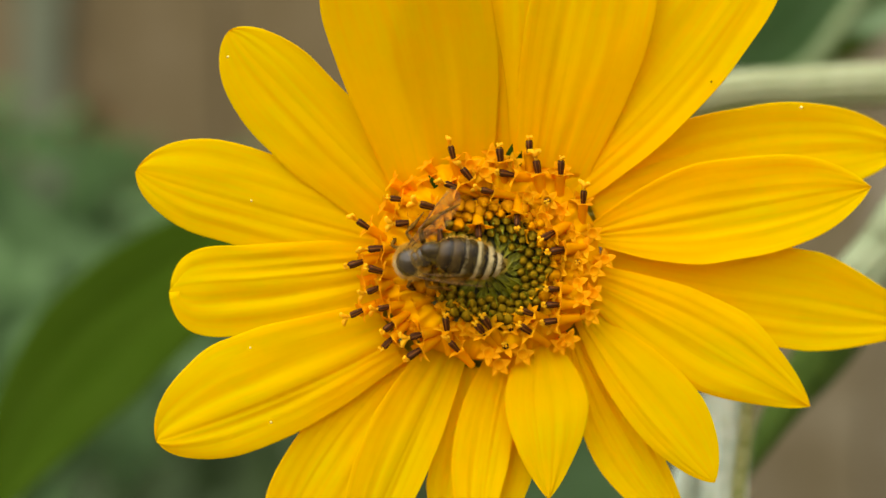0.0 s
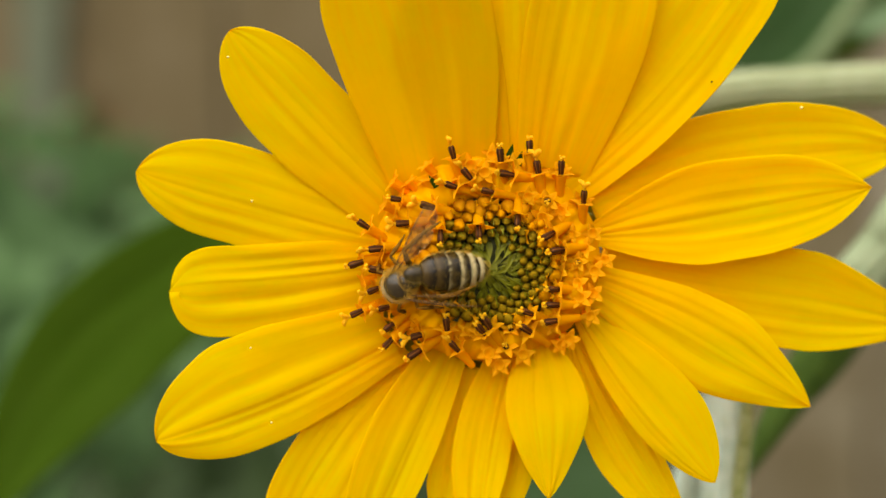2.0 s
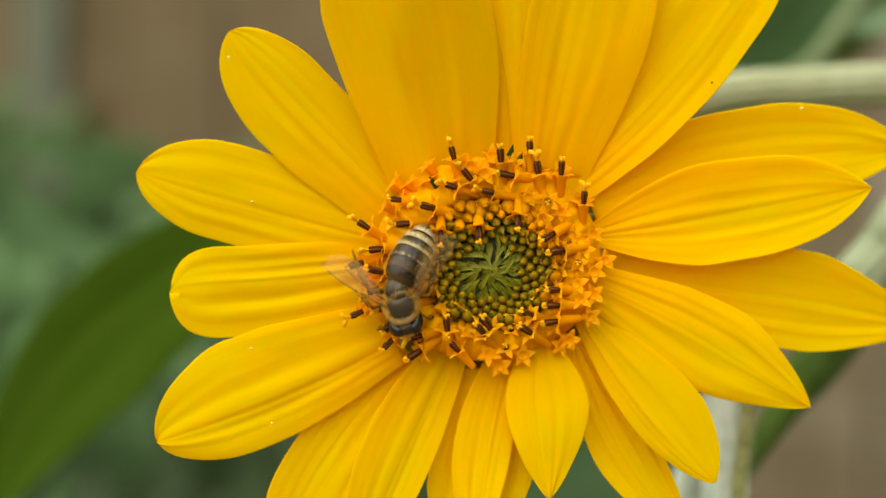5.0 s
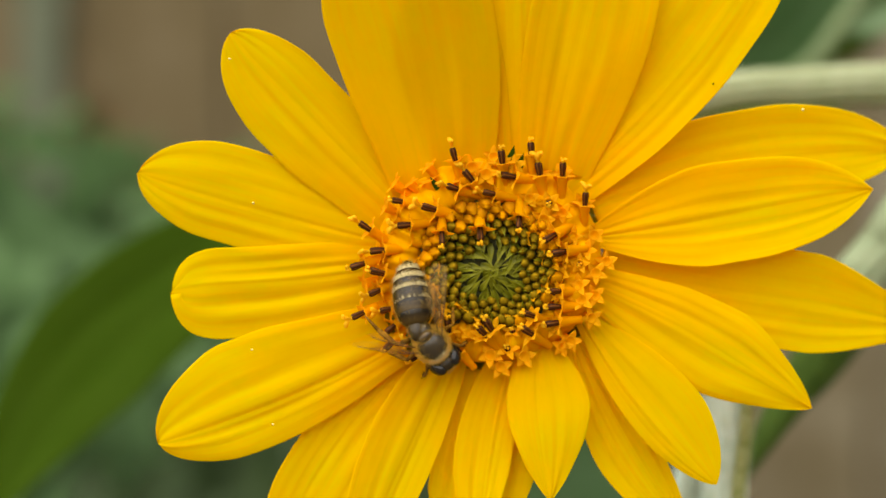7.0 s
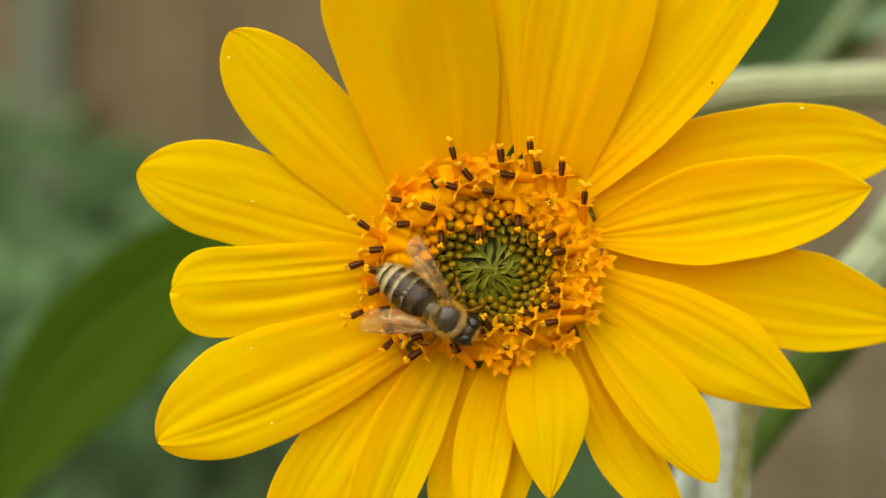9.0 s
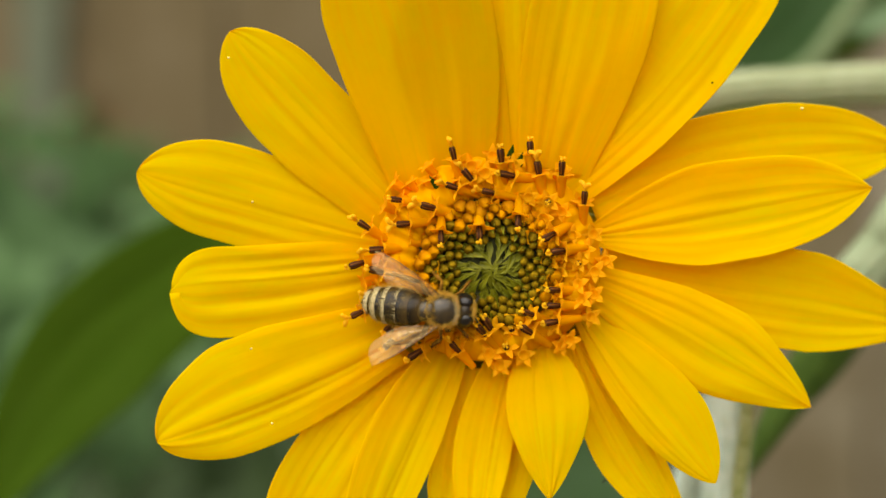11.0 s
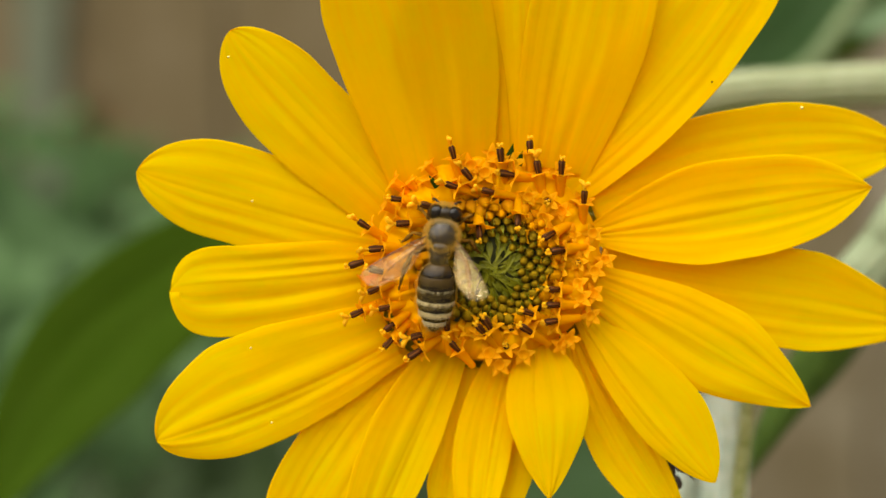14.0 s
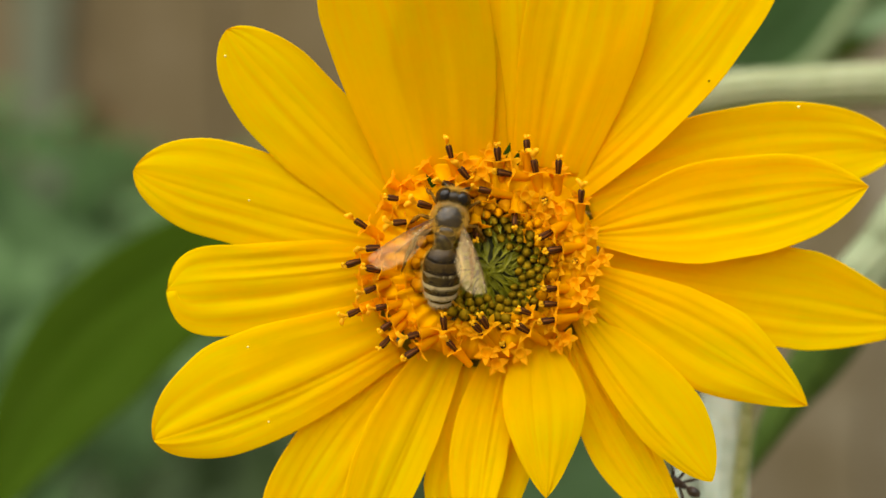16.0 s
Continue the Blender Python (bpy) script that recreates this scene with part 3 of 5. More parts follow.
    for x, y in ((8.3, -7.7), (7.5, -8.3)):
        floret(x, y, 0.9, math.degrees(math.atan2(y, x)), 12, False, False)


receptacle()
spiral_middle()
florets()

stigma_pale = mottled("stigma_pale", (0.66, 0.48, 0.10), (0.72, 0.54, 0.14), rough=0.8)


def stalk():
    bm = bmesh.new()
    a, c, b = Vector((0, 0, -7.5)), Vector((1, -1, -14)), Vector((6, -3, -18.5))
    tube(bm, [bezier(a, c, b, k / 14) * MM for k in range(15)], [(3.2 - 1.2 * k / 14) * MM for k in range(15)], 14)
    part("stalk", bm, stem_white, sunflower, "pale hairy flower stalk")
    # green pointed bracts behind the petals
    rnd = random.Random(3)
    for k in range(22):
        a = k * math.tau / 22 + rnd.uniform(-0.1, 0.1)
        d = Vector((math.cos(a), math.sin(a), 0))
        e = 13.5 + rnd.uniform(0, 4)
        part("bract", blade((d * 9 + Vector((0, 0, -3.8))) * MM, (d * e + Vector((0, 0, -4.2 - rnd.random()))) * MM, 4.2 * MM, widest=0.3, foot=0.8, tip_pow=1.1, tip_root=1,
                            nu=6, nv=10, seed=k, arch=0.1), bract_green, sunflower)
    # the few green scale tips that stand up between the outer florets
    for x, y, turn in ((2.44, 11.05, 77), (-5.28, 7.97, 123), (3.31, 10.29, 72)):
        d = Vector((math.cos(radians(turn)), math.sin(radians(turn)), 0))
        o = Vector((x, y, 1.6))
        part("scale", blade((o - d * 0.9) * MM, (o + d * 1.1 + Vector((0, 0, 0.9))) * MM, 0.8 * MM, widest=0.4, foot=0.7, tip_pow=1.2, tip_root=1, nu=6, nv=8, cup=-0.4), leaf_green, sunflower)


stalk()


def specks():
    """Pale pollen crumbs and one dark fleck lying on the petals."""
    for x, y, z, size, mat in ((-26.35, 20.94, 2.6, 0.14, stigma_pale), (-24, 6.26, 2.2, 0.13, stigma_pale), (-23.92, -8.66, 3.4, 0.12, stigma_pale), (-21.78, -16.18, 3.6, 0.12, stigma_pale),
                               (32.28, 15.82, 2, 0.17, stigma_pale), (22.81, 18.32, 3.2, 0.1, anther_brown)):
        bm = bmesh.new()
        bmesh.ops.create_icosphere(bm, subdivisions=2, radius=size * MM, matrix=pose(x * MM, y * MM, z * MM))
        for v in bm.verts:
            v.co += Vector((noise.noise(v.co * 5000), noise.noise(v.co * 5000 + Vector((5, 0, 0))), 0)) * size * 0.5 * MM
        part("pollen_crumb", bm, mat, sunflower)


specks()


# ---- the plant behind the flower ----
def hairs_on(bm, pts, radii, count, length, rnd, thick=0.00004):
    """Stiff hairs that stand off a tube."""
    for _ in range(count):
        i = rnd.randrange(len(pts) - 1)
        p = pts[i].lerp(pts[i + 1], rnd.random())
        d = (pts[i + 1] - pts[i]).normalized()
        o = Vector((rnd.gauss(0, 1), rnd.gauss(0, 1), rnd.gauss(0, 1)))
        o = (o - d * o.dot(d)).normalized()
        q = p + o * radii[i]
        s = d.cross(o) * thick
        e = q + (o + d * rnd.uniform(-0.5, 0.3)) * length * rnd.uniform(0.4, 1)
        bm.faces.new([bm.verts.new(v) for v in (q - s, q + s, e)])


def ridged_tube(pts, radii, ridges, n=42, depth=0.10):
    bm = bmesh.new()
    tube(bm, pts, radii, n, ref=(0.1, 0.99, 0.05))
    bm.verts.ensure_lookup_table()
    for k, v in enumerate(bm.verts):
        c = pts[k // n]
        v.co = c + (v.co - c) * (1 - depth * (0.5 + 0.5 * math.cos((k % n) * ridges * math.tau / n)) + 0.02 * noise.noise(v.co * 300))
    return bm


def curve_points(ctrl, n):
    """Smooth points through the given ones."""
    ctrl = [Vector(c) for c in ctrl]
    out = []
    for i in range(len(ctrl) - 1):
        p0, p1, p2, p3 = ctrl[max(i - 1, 0)], ctrl[i], ctrl[i + 1], ctrl[min(i + 2, len(ctrl) - 1)]
        for k in range(n):
            t = k / n
            out.append(0.5 * (2 * p1 + (p2 - p0) * t + (2 * p0 - 5 * p1 + 4 * p2 - p3) * t * t + (3 * p1 - p0 - 3 * p2 + p3) * t ** 3))
    return out + [ctrl[-1]]


stem_fuzz = mottled("stem_fuzz", (0.16, 0.19, 0.045), (0.34, 0.38, 0.17), rough=0.8, size=500, relief=0.0003)


def sunflower_plant():
    pl = thing("sunflower_plant", pose(0, 0, 0), "hairy pale green sunflower stem with petioles and broad leaves", "plant")
    rnd = random.Random(8)

    def limb(name, ctrl, r0, r1, mat, ridges=11, hairs=0, label=""):
        pts = curve_points(ctrl, 8)
        rad = [r0 + (r1 - r0) * k / (len(pts) - 1) for k in range(len(pts))]
        ob = part(name, ridged_tube(pts, rad, ridges, depth=0.16), mat, pl, label)
        if hairs:
            bm = bmesh.new()
            hairs_on(bm, pts, rad, hairs, 0.0010, rnd, 0.00006)
            tagged(part("stem_hairs", bm, hair_white, ob, smooth=False), kind="stuff")
        return ob

    limb("stem", [(0.0105, 0.0185, 0.8956), (0.0281, 0.026, 0.8958), (0.0345, 0.027, 0.8887), (0.0353, 0.024, 0.8805), (0.0341, 0.021, 0.8698), (0.0332, 0.021, 0.8514), (0.0335, 0.023, 0.815), (0.034, 0.027, 0.75), (0.036, 0.035, 0.62), (0.042, 0.05, 0.35), (0.05, 0.07, -0.02)],
         0.0025, 0.0032, stem_white, hairs=4200, label="pale hairy ridged stem")
    limb("petiole", [(0.0348, 0.058, 0.9215), (0.041, 0.048, 0.9227), (0.0518, 0.046, 0.923), (0.065, 0.045, 0.9231), (0.0967, 0.06, 0.9218), (0.09, 0.08, 0.85), (0.05, 0.07, 0.6)],
         0.0026, 0.0034, stem_pale, hairs=2600, label="pale horizontal leaf stalk")
    limb("petiole", [(0.0399, 0.036, 0.8691), (0.0434, 0.038, 0.8742), (0.048, 0.042, 0.8793), (0.0531, 0.045, 0.8847), (0.0594, 0.052, 0.891)],
         0.0006, 0.0049, stem_dark, label="dark green leaf stalk")
    limb("petiole", [(0.0372, 0.02, 0.8865), (0.0365, 0.019, 0.8811), (0.0357, 0.018, 0.8759), (0.0351, 0.018, 0.8704), (0.0349, 0.02, 0.8619)], 0.0007, 0.0009, stem_fuzz, hairs=1500, label="fuzzy yellow-green leaf base along the stem")
    limb("petiole", [(0.03, 0.034, 0.8598), (0.032, 0.033, 0.8682), (0.0341, 0.031, 0.8759), (0.0363, 0.028, 0.8843)], 0.0025, 0.0019, stem_white)

    def leaf(a, b, width, mat, normal=(0.1, -0.9, 0.35), **more):
        args = dict(normal=normal, widest=0.35, foot=0.25, tip_pow=1.4, tip_root=1.1, cup=0.15, groove=0.012, waves=0.03, nu=20, nv=30, seed=rnd.randrange(99))
        args.update(more)
        return part("leaf", blade(a, b, width, **args), mat, pl)

    # broad dark leaf that hangs beside the flower
    leaf((-0.0250, 0.075, 0.9062), (-0.0832, 0.085, 0.8476), 0.0232, leaf_green, widest=0.5, bow=-0.19, foot=0.5)
    # leaves above and behind
    leaf((0.0431, 0.12, 0.9207), (0.0925, 0.13, 0.9716), 0.0397, leaf_dim, normal=(0.0, -0.9, -0.45))
    leaf((0.0305, 0.095, 0.9155), (0.0753, 0.1, 0.9275), 0.0196, leaf_green, widest=0.5)
    leaf((0.0734, 0.118, 0.9353), (0.0984, 0.118, 0.9603), 0.0114, leaf_green, normal=(0.0, -0.9, -0.45), widest=0.5)
    limb("midrib", [(0.0666, 0.11, 0.932), (0.0732, 0.11, 0.938), (0.0843, 0.112, 0.9533)], 0.002, 0.0015, stem_green)
    leaf((0.088, 0.1, 0.9454), (0.0753, 0.1, 0.9401), 0.0063, leaf_pale)
    limb("petiole", [(0.0518, 0.036, 0.8921), (0.0586, 0.036, 0.8996), (0.0662, 0.038, 0.9077), (0.1045, 0.075, 0.9226), (0.09, 0.09, 0.7), (0.06, 0.08, 0.45)], 0.0035, 0.0034, stem_light, label="broad pale leaf stalk")
    leaf((0.0292, 0.14, 0.8655), (0.0316, 0.15, 0.8218), 0.0409, leaf_teal, foot=0.6)


foliage_green = mottled("foliage_green", (0.084, 0.165, 0.056), (0.100, 0.186, 0.068), rough=0.6, size=60, gloss=0.2, through_light=0.5)
# foliage_green scaled up, to offset the shade the leaves cast on each other
foliage_light = mottled("foliage_light", (0.125, 0.235, 0.085), (0.15, 0.27, 0.105), rough=0.6, size=60, gloss=0.2, through_light=0.5)
# foliage_green scaled down: shade of the low growth put into the colour
foliage_shaded = mottled("foliage_shaded", (0.022, 0.044, 0.012), (0.036, 0.062, 0.018), rough=0.6, size=60, gloss=0.2, through_light=0.35)


def far_foliage():
    """Weeds and lower leaves between the flower and the fence."""
    for x0, x1, z0, z1, y0, y1, count, seed, name in (
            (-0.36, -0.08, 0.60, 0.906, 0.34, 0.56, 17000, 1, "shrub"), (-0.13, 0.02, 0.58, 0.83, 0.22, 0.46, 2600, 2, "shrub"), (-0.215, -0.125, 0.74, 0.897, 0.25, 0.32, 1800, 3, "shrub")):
        rnd = random.Random(seed)
        sh = thing(name, pose((x0 + x1) / 2, (y0 + y1) / 2, 0), "soft grey-green leafy shrub growing before the fence", "shrub")
        for _ in range(9):
            bm = bmesh.new()
            top = Vector((rnd.uniform(x0, x1) - (x0 + x1) / 2, rnd.uniform(y0, y1) - (y0 + y1) / 2, z1 - 0.02))
            tube(bm, [Vector((top.x * 0.2, top.y * 0.2, -0.02)), Vector((top.x * 0.7, top.y * 0.7, z1 * 0.5)), top], [0.005, 0.003, 0.001], 6)
            part("twig", bm, stem_dark, sh)
        verts, faces = [], []
        shape = ((0, 0, 0), (0.3, 0.5, 0.06), (0.65, 0.36, 0.03), (1, 0, -0.1), (0.65, -0.36, 0.03), (0.3, -0.5, 0.06), (0.5, 0, -0.05))
        for leaf_no in range(count):
            z = z1 - (z1 - z0) * rnd.random() ** 1.1 + 0.03 * noise.noise((rnd.random() * 9, seed, 0))
            x = (x1 - x0) * max(-0.7, min(0.7, rnd.gauss(0, 0.36)))
            m = pose(x, (y1 - y0) * max(-0.55, min(0.55, rnd.gauss(0, 0.26))), z + 0.07 * noise.noise((x * 14, seed, 3)) - 0.5 * x * x / (x1 - x0), rnd.uniform(30, 85), rnd.uniform(-30, 30), 0) @ pose(0, 0, 0, 0, 0, rnd.uniform(0, 360))
            if seed == 1 and leaf_no >= count - 300:      # loose top sprigs
                x = rnd.uniform(-0.10, 0.13)
                m = pose(x, rnd.uniform(-0.06, 0.04), 0.880 + (0.095 - 0.3 * max(0, x)) * rnd.random() ** 1.8, rnd.uniform(30, 85), rnd.uniform(-30, 30), rnd.uniform(0, 360))
            size = rnd.uniform(0.014, 0.024)
            b = len(verts)
            verts += [m @ Vector((p[0] * size, p[1] * size * 0.9, p[2] * size)) for p in shape]
            faces += [(b, b + 5, b + 6), (b + 5, b + 4, b + 6), (b + 4, b + 3, b + 6), (b + 3, b + 2, b + 6), (b + 2, b + 1, b + 6), (b + 1, b, b + 6)]
        me = bpy.data.meshes.new("foliage")
        me.from_pydata(verts, [], faces)
        me.materials.append(foliage_shaded if seed == 2 else foliage_light if seed == 3 else foliage_green)
        fo = new("foliage", me)
        fo.parent = sh
        tagged(fo, kind="stuff")


dry_brown = mottled("dry_brown", (0.105, 0.068, 0.028), (0.14, 0.092, 0.040), rough=0.85, size=60, gloss=0.05, relief=0.0004, through_light=0.2)


def withered_weed():
    """A dead stalk with curled brown leaves hanging from it."""
    w = thing("withered_weed", pose(-0.190, 0.52, 0), "withered weed with curled dry brown leaves on a thin stalk", "weed")
    rnd = random.Random(31)
    bm = bmesh.new()
    tube(bm, [Vector((0.006 * math.sin(k), 0.005 * math.cos(k * 1.3), -0.03 + 0.104 * k)) for k in range(11)], [0.003 - 0.0002 * k for k in range(11)], 7)
    part("stalk", bm, dry_brown, w)
    for k in range(9):
        a = k * GOLD
        z = 0.958 + 0.0025 * k
        d = Vector((math.cos(a), math.sin(a), 0))
        part("leaf", blade(Vector((0, 0, z)), Vector((0, 0, z)) + d * rnd.uniform(0.012, 0.02) + Vector((0, 0, -rnd.uniform(0.012, 0.026))), rnd.uniform(0.010, 0.016), normal=(d.x * 0.7, d.y * 0.7, 0.7), widest=0.4,
                           arch=0.25, cup=0.8, waves=0.08, nu=6, nv=8, seed=k), dry_brown, w)


sunflower_plant()
far_foliage()
withered_weed()

# ---- the honey bee ----
chitin = mottled("chitin", (0.012, 0.008, 0.003), (0.030, 0.020, 0.007), rough=0.3, size=1500, gloss=0.3, by_object=0.0)
thorax_black = mottled("thorax_black", (0.024, 0.018, 0.009), (0.040, 0.030, 0.016), rough=0.24, size=2000, gloss=0.42, by_object=0.0)
eye_black = mottled("eye_black", (0.006, 0.005, 0.004), (0.012, 0.010, 0.007), rough=0.2, size=2500, relief=0.00001, gloss=0.32, by_object=0.0)
leg_brown = mottled("leg_brown", (0.05, 0.025, 0.004), (0.24, 0.11, 0.010), rough=0.6, gloss=0.03, size=1200, by_object=0.0)
fur_gold = mottled("fur_gold", (0.60, 0.36, 0.045), (0.68, 0.45, 0.085), rough=0.8, gloss=0.1, size=1200, by_object=0.0, through_light=0.45)
fur_cream = mottled("fur_cream", (0.66, 0.54, 0.26), (0.76, 0.64, 0.36), rough=0.8, gloss=0.1, size=1200, by_object=0.0, through_light=0.45)
fur_olive = mottled("fur_olive", (0.25, 0.17, 0.03), (0.36, 0.25, 0.05), rough=0.75, gloss=0.15, size=1200, by_object=0.0, through_light=0.3)
fur_pale = mottled("fur_pale", (0.58, 0.49, 0.25), (0.66, 0.57, 0.31), rough=0.75, gloss=0.1, size=1200, by_object=0.0, through_light=0.3)
vein_brown = mottled("vein_brown", (0.07, 0.030, 0.006), (0.13, 0.06, 0.012), rough=0.5, size=1500, by_object=0.0)


def wing_material():
    """A clear film that mirrors the sky softly; its folds thin and thicken it."""
    m, n, b = material("wing_membrane", 0.5)
    b.inputs["Base Color"].default_value = (0.90, 0.67, 0.30, 1)
    co = n.nodes.new("ShaderNodeTexCoord")
    folds = stretched(n, co.outputs["Object"], (0.16, 1, 1), 2100, 2.0)
    nrm = bumped(n, b, folds, 0.4, 0.00007)
    tr = n.nodes.new("ShaderNodeBsdfTransparent")
    tr.inputs[0].default_value = (0.98, 0.95, 0.86, 1)
    gl = n.nodes.new("ShaderNodeBsdfGlossy")
    gl.inputs["Roughness"].default_value = 0.2
    gl.inputs["Color"].default_value = (0.95, 0.84, 0.54, 1)
    n.links.new(nrm, gl.inputs["Normal"])
    shine = node(n, "ShaderNodeMixShader", Fac=0.32)
    n.links.new(b.outputs[0], shine.inputs[1])
    n.links.new(gl.outputs[0], shine.inputs[2])
    mx = n.nodes.new("ShaderNodeMixShader")
    mr = node(n, "ShaderNodeMapRange")
    for k, v in ((1, 0.30), (2, 0.75), (3, 0.028), (4, 0.105)):
        mr.inputs[k].default_value = v
    n.links.new(folds, mr.inputs[0])
    n.links.new(mr.outputs[0], mx.inputs[0])
    n.links.new(tr.outputs[0], mx.inputs[1])
    n.links.new(shine.outputs[0], mx.inputs[2])
    n.links.new(mx.outputs[0], n.nodes["Material Output"].inputs[0])
    return m


def ring_material(name, front, middle, rear):
    """An abdomen ring: browner at its front edge, glossy black-brown behind (uv runs from front to rear)."""
    m, n, b = material(name, 0.26)
    b.inputs["Specular IOR Level"].default_value = 0.24
    co = n.nodes.new("ShaderNodeTexCoord")
    sep = n.nodes.new("ShaderNodeSeparateXYZ")
    n.links.new(co.outputs["UV"], sep.inputs[0])
    grain = stretched(n, co.outputs["Object"], (1, 1, 1), 2500)
    add = n.nodes.new("ShaderNodeMath")
    add.operation = 'MULTIPLY_ADD'
    n.links.new(grain, add.inputs[0])
    add.inputs[1].default_value = 0.3
    n.links.new(sep.outputs[1], add.inputs[2])
    col = ramp(n, add.outputs[0], (0.1, front), (0.5, middle), (0.85, rear))
    n.links.new(col, b.inputs["Base Color"])
    bumped(n, b, grain, 0.35, 0.00004)
    return m


ring_chitin = ring_material("ring_chitin", (0.038, 0.024, 0.006), (0.020, 0.013, 0.004), (0.007, 0.005, 0.002))
ring_amber = ring_material("ring_amber", (0.060, 0.036, 0.008), (0.036, 0.022, 0.006), (0.010, 0.007, 0.003))
wing_membrane = wing_material()


def fur(bm, centre, radii, count, length, rnd, keep, lay=(-0.5, 0, 0), thick=0.035):
    """Fine hairs on an ellipsoid, laid back a little; keep(direction) says where they grow."""
    made = 0
    while made < count:
        d = Vector((rnd.gauss(0, 1), rnd.gauss(0, 1), rnd.gauss(0, 1))).normalized()
        if not keep(d):
            continue
        made += 1
        p = Vector([c + r * k for c, r, k in zip(centre, radii, d)])
        nrm = Vector([k / r for r, k in zip(radii, d)]).normalized()
        w = nrm.cross(Vector((rnd.gauss(0, 1), rnd.gauss(0, 1), rnd.gauss(0, 1)))).normalized() * thick
        e = p + (nrm + Vector(lay) * rnd.uniform(0.3, 1.2) + Vector((rnd.gauss(0, 0.25), rnd.gauss(0, 0.25), rnd.gauss(0, 0.25)))).normalized() * length * rnd.uniform(0.5, 1.1)
        bm.faces.new([bm.verts.new(v * MM) for v in (p - w, p + w, e)])


bee = thing("honey_bee", pose(0, 0, 1), "dark honey bee with pale striped abdomen feeding on the sunflower", "bee")


def bee_body():
    """The bee in its own space: x forwards, y to its left side, z up from its back; the origin lies in the thorax."""
    rnd = random.Random(77)
    bm = bmesh.new()
    ball(bm, (0.15 * MM, 0, 0), (1.75 * MM, 1.6 * MM, 1.55 * MM), 28, 18)
    ball(bm, (-1.55 * MM, 0, 0.1 * MM), (1.05 * MM, 1.1 * MM, 1.02 * MM), 20, 12)
    ball(bm, (-1.25 * MM, 0, 0.95 * MM), (0.5 * MM, 0.85 * MM, 0.42 * MM), 16, 10)
    th = part("thorax", bm, thorax_black, bee, "dark rounded thorax with a golden fringe of fur")
    bm = bmesh.new()
    fur(bm, (0.15, 0, 0), (1.75, 1.6, 1.55), 10000, 0.55, rnd, lambda d: abs(d.x + 0.05) ** 2 * 1.1 + d.y ** 2 > 0.50 + 0.50 * rnd.random() or d.z < 0.05, lay=(-0.5, 0, 0.1), thick=0.013)
    fur(bm, (0.15, 0, 0), (1.75, 1.6, 1.55), 500, 0.2, rnd, lambda d: d.z > 0.1, lay=(-1.1, 0, 0), thick=0.008)
    fur(bm, (-1.55, 0, 0.1), (1.05, 1.1, 1.02), 900, 0.24, rnd, lambda d: d.x < 0.6, lay=(-0.6, 0, 0.1), thick=0.011)
    fur(bm, (-1.25, 0, 0.95), (0.5, 0.85, 0.42), 700, 0.26, rnd, lambda d: d.z > -0.2, lay=(-0.8, 0, 0.1), thick=0.011)
    tagged(part("fur", bm, fur_gold, th, "golden brown fur", smooth=False), kind="stuff")
    bm = bmesh.new()
    fur(bm, (0.15, 0, 0), (1.75, 1.6, 1.55), 3800, 0.34, rnd, lambda d: d.x > 0.42 + 0.3 * rnd.random() and d.z > -0.3, lay=(0.2, 0, 0.2), thick=0.010)
    tagged(part("collar", bm, fur_cream, th, "pale cream fuzz behind the head", smooth=False), kind="stuff")

    # head with big eyes and elbowed feelers
    bm = bmesh.new()
    ball(bm, (0.75 * MM, 0, -0.25 * MM), (0.92 * MM, 1.48 * MM, 1.5 * MM), 22, 14)
    ball(bm, (1.15 * MM, 0, -1.3 * MM), (0.5 * MM, 0.75 * MM, 0.75 * MM), 12, 8)
    hd = part("head", bm, chitin, bee)
    hd.matrix_basis = pose(1.9 * MM, 0, 0.2 * MM)
    for sgn in (1, -1):
        bm = bmesh.new()
        ball(bm, (0.78 * MM, sgn * 0.98 * MM, 0.0 * MM), (0.86 * MM, 0.80 * MM, 1.35 * MM), 18, 12, (sgn * 14, 0, sgn * 10))
        part("eye", bm, eye_black, hd, "large glossy black eye")
        bm = bmesh.new()
        pts = [Vector(p) * MM for p in ((1.5, sgn * 0.35, -0.5), (1.95, sgn * 0.8, -0.3), (2.2, sgn * 1.15, -0.5), (2.5, sgn * 1.35, -1.4), (2.6, sgn * 1.45, -2.4))]
        tube(bm, pts, [0.11 * MM, 0.1 * MM, 0.13 * MM, 0.13 * MM, 0.1 * MM], 8)
        part("antenna", bm, chitin, hd)
    bm = bmesh.new()
    fur(bm, (0.75, 0, -0.25), (0.95, 1.6, 1.55), 500, 0.4, rnd, lambda d: (abs(d.y) < 0.3 and d.x > 0.3) or d.x < -0.5, lay=(0.3, 0, 0.2), thick=0.02)
    fur(bm, (0.75, 0, -0.25), (0.95, 1.6, 1.55), 600, 0.5, rnd, lambda d: d.x > 0.55 and d.z > -0.6, lay=(0.4, 0, 0.3), thick=0.025)
    tagged(part("fur", bm, fur_gold, hd, smooth=False), kind="stuff")

    # abdomen: a waist and six overlapping rings, each with a pale band of hair at its front edge
    bm = bmesh.new()
    ball(bm, (0.3 * MM, 0, -0.1 * MM), (1.35 * MM, 0.92 * MM, 0.82 * MM), 18, 12)
    ab = part("abdomen", bm, chitin, bee)
    bm = bmesh.new()
    fur(bm, (0.3, 0, -0.1), (1.3, 0.96, 0.86), 1500, 0.3, rnd, lambda d: d.x < 0.8, lay=(-0.7, 0, 0.1), thick=0.010)
    tagged(part("down", bm, fur_olive, ab, "short olive-gold hair", smooth=False), kind="stuff")
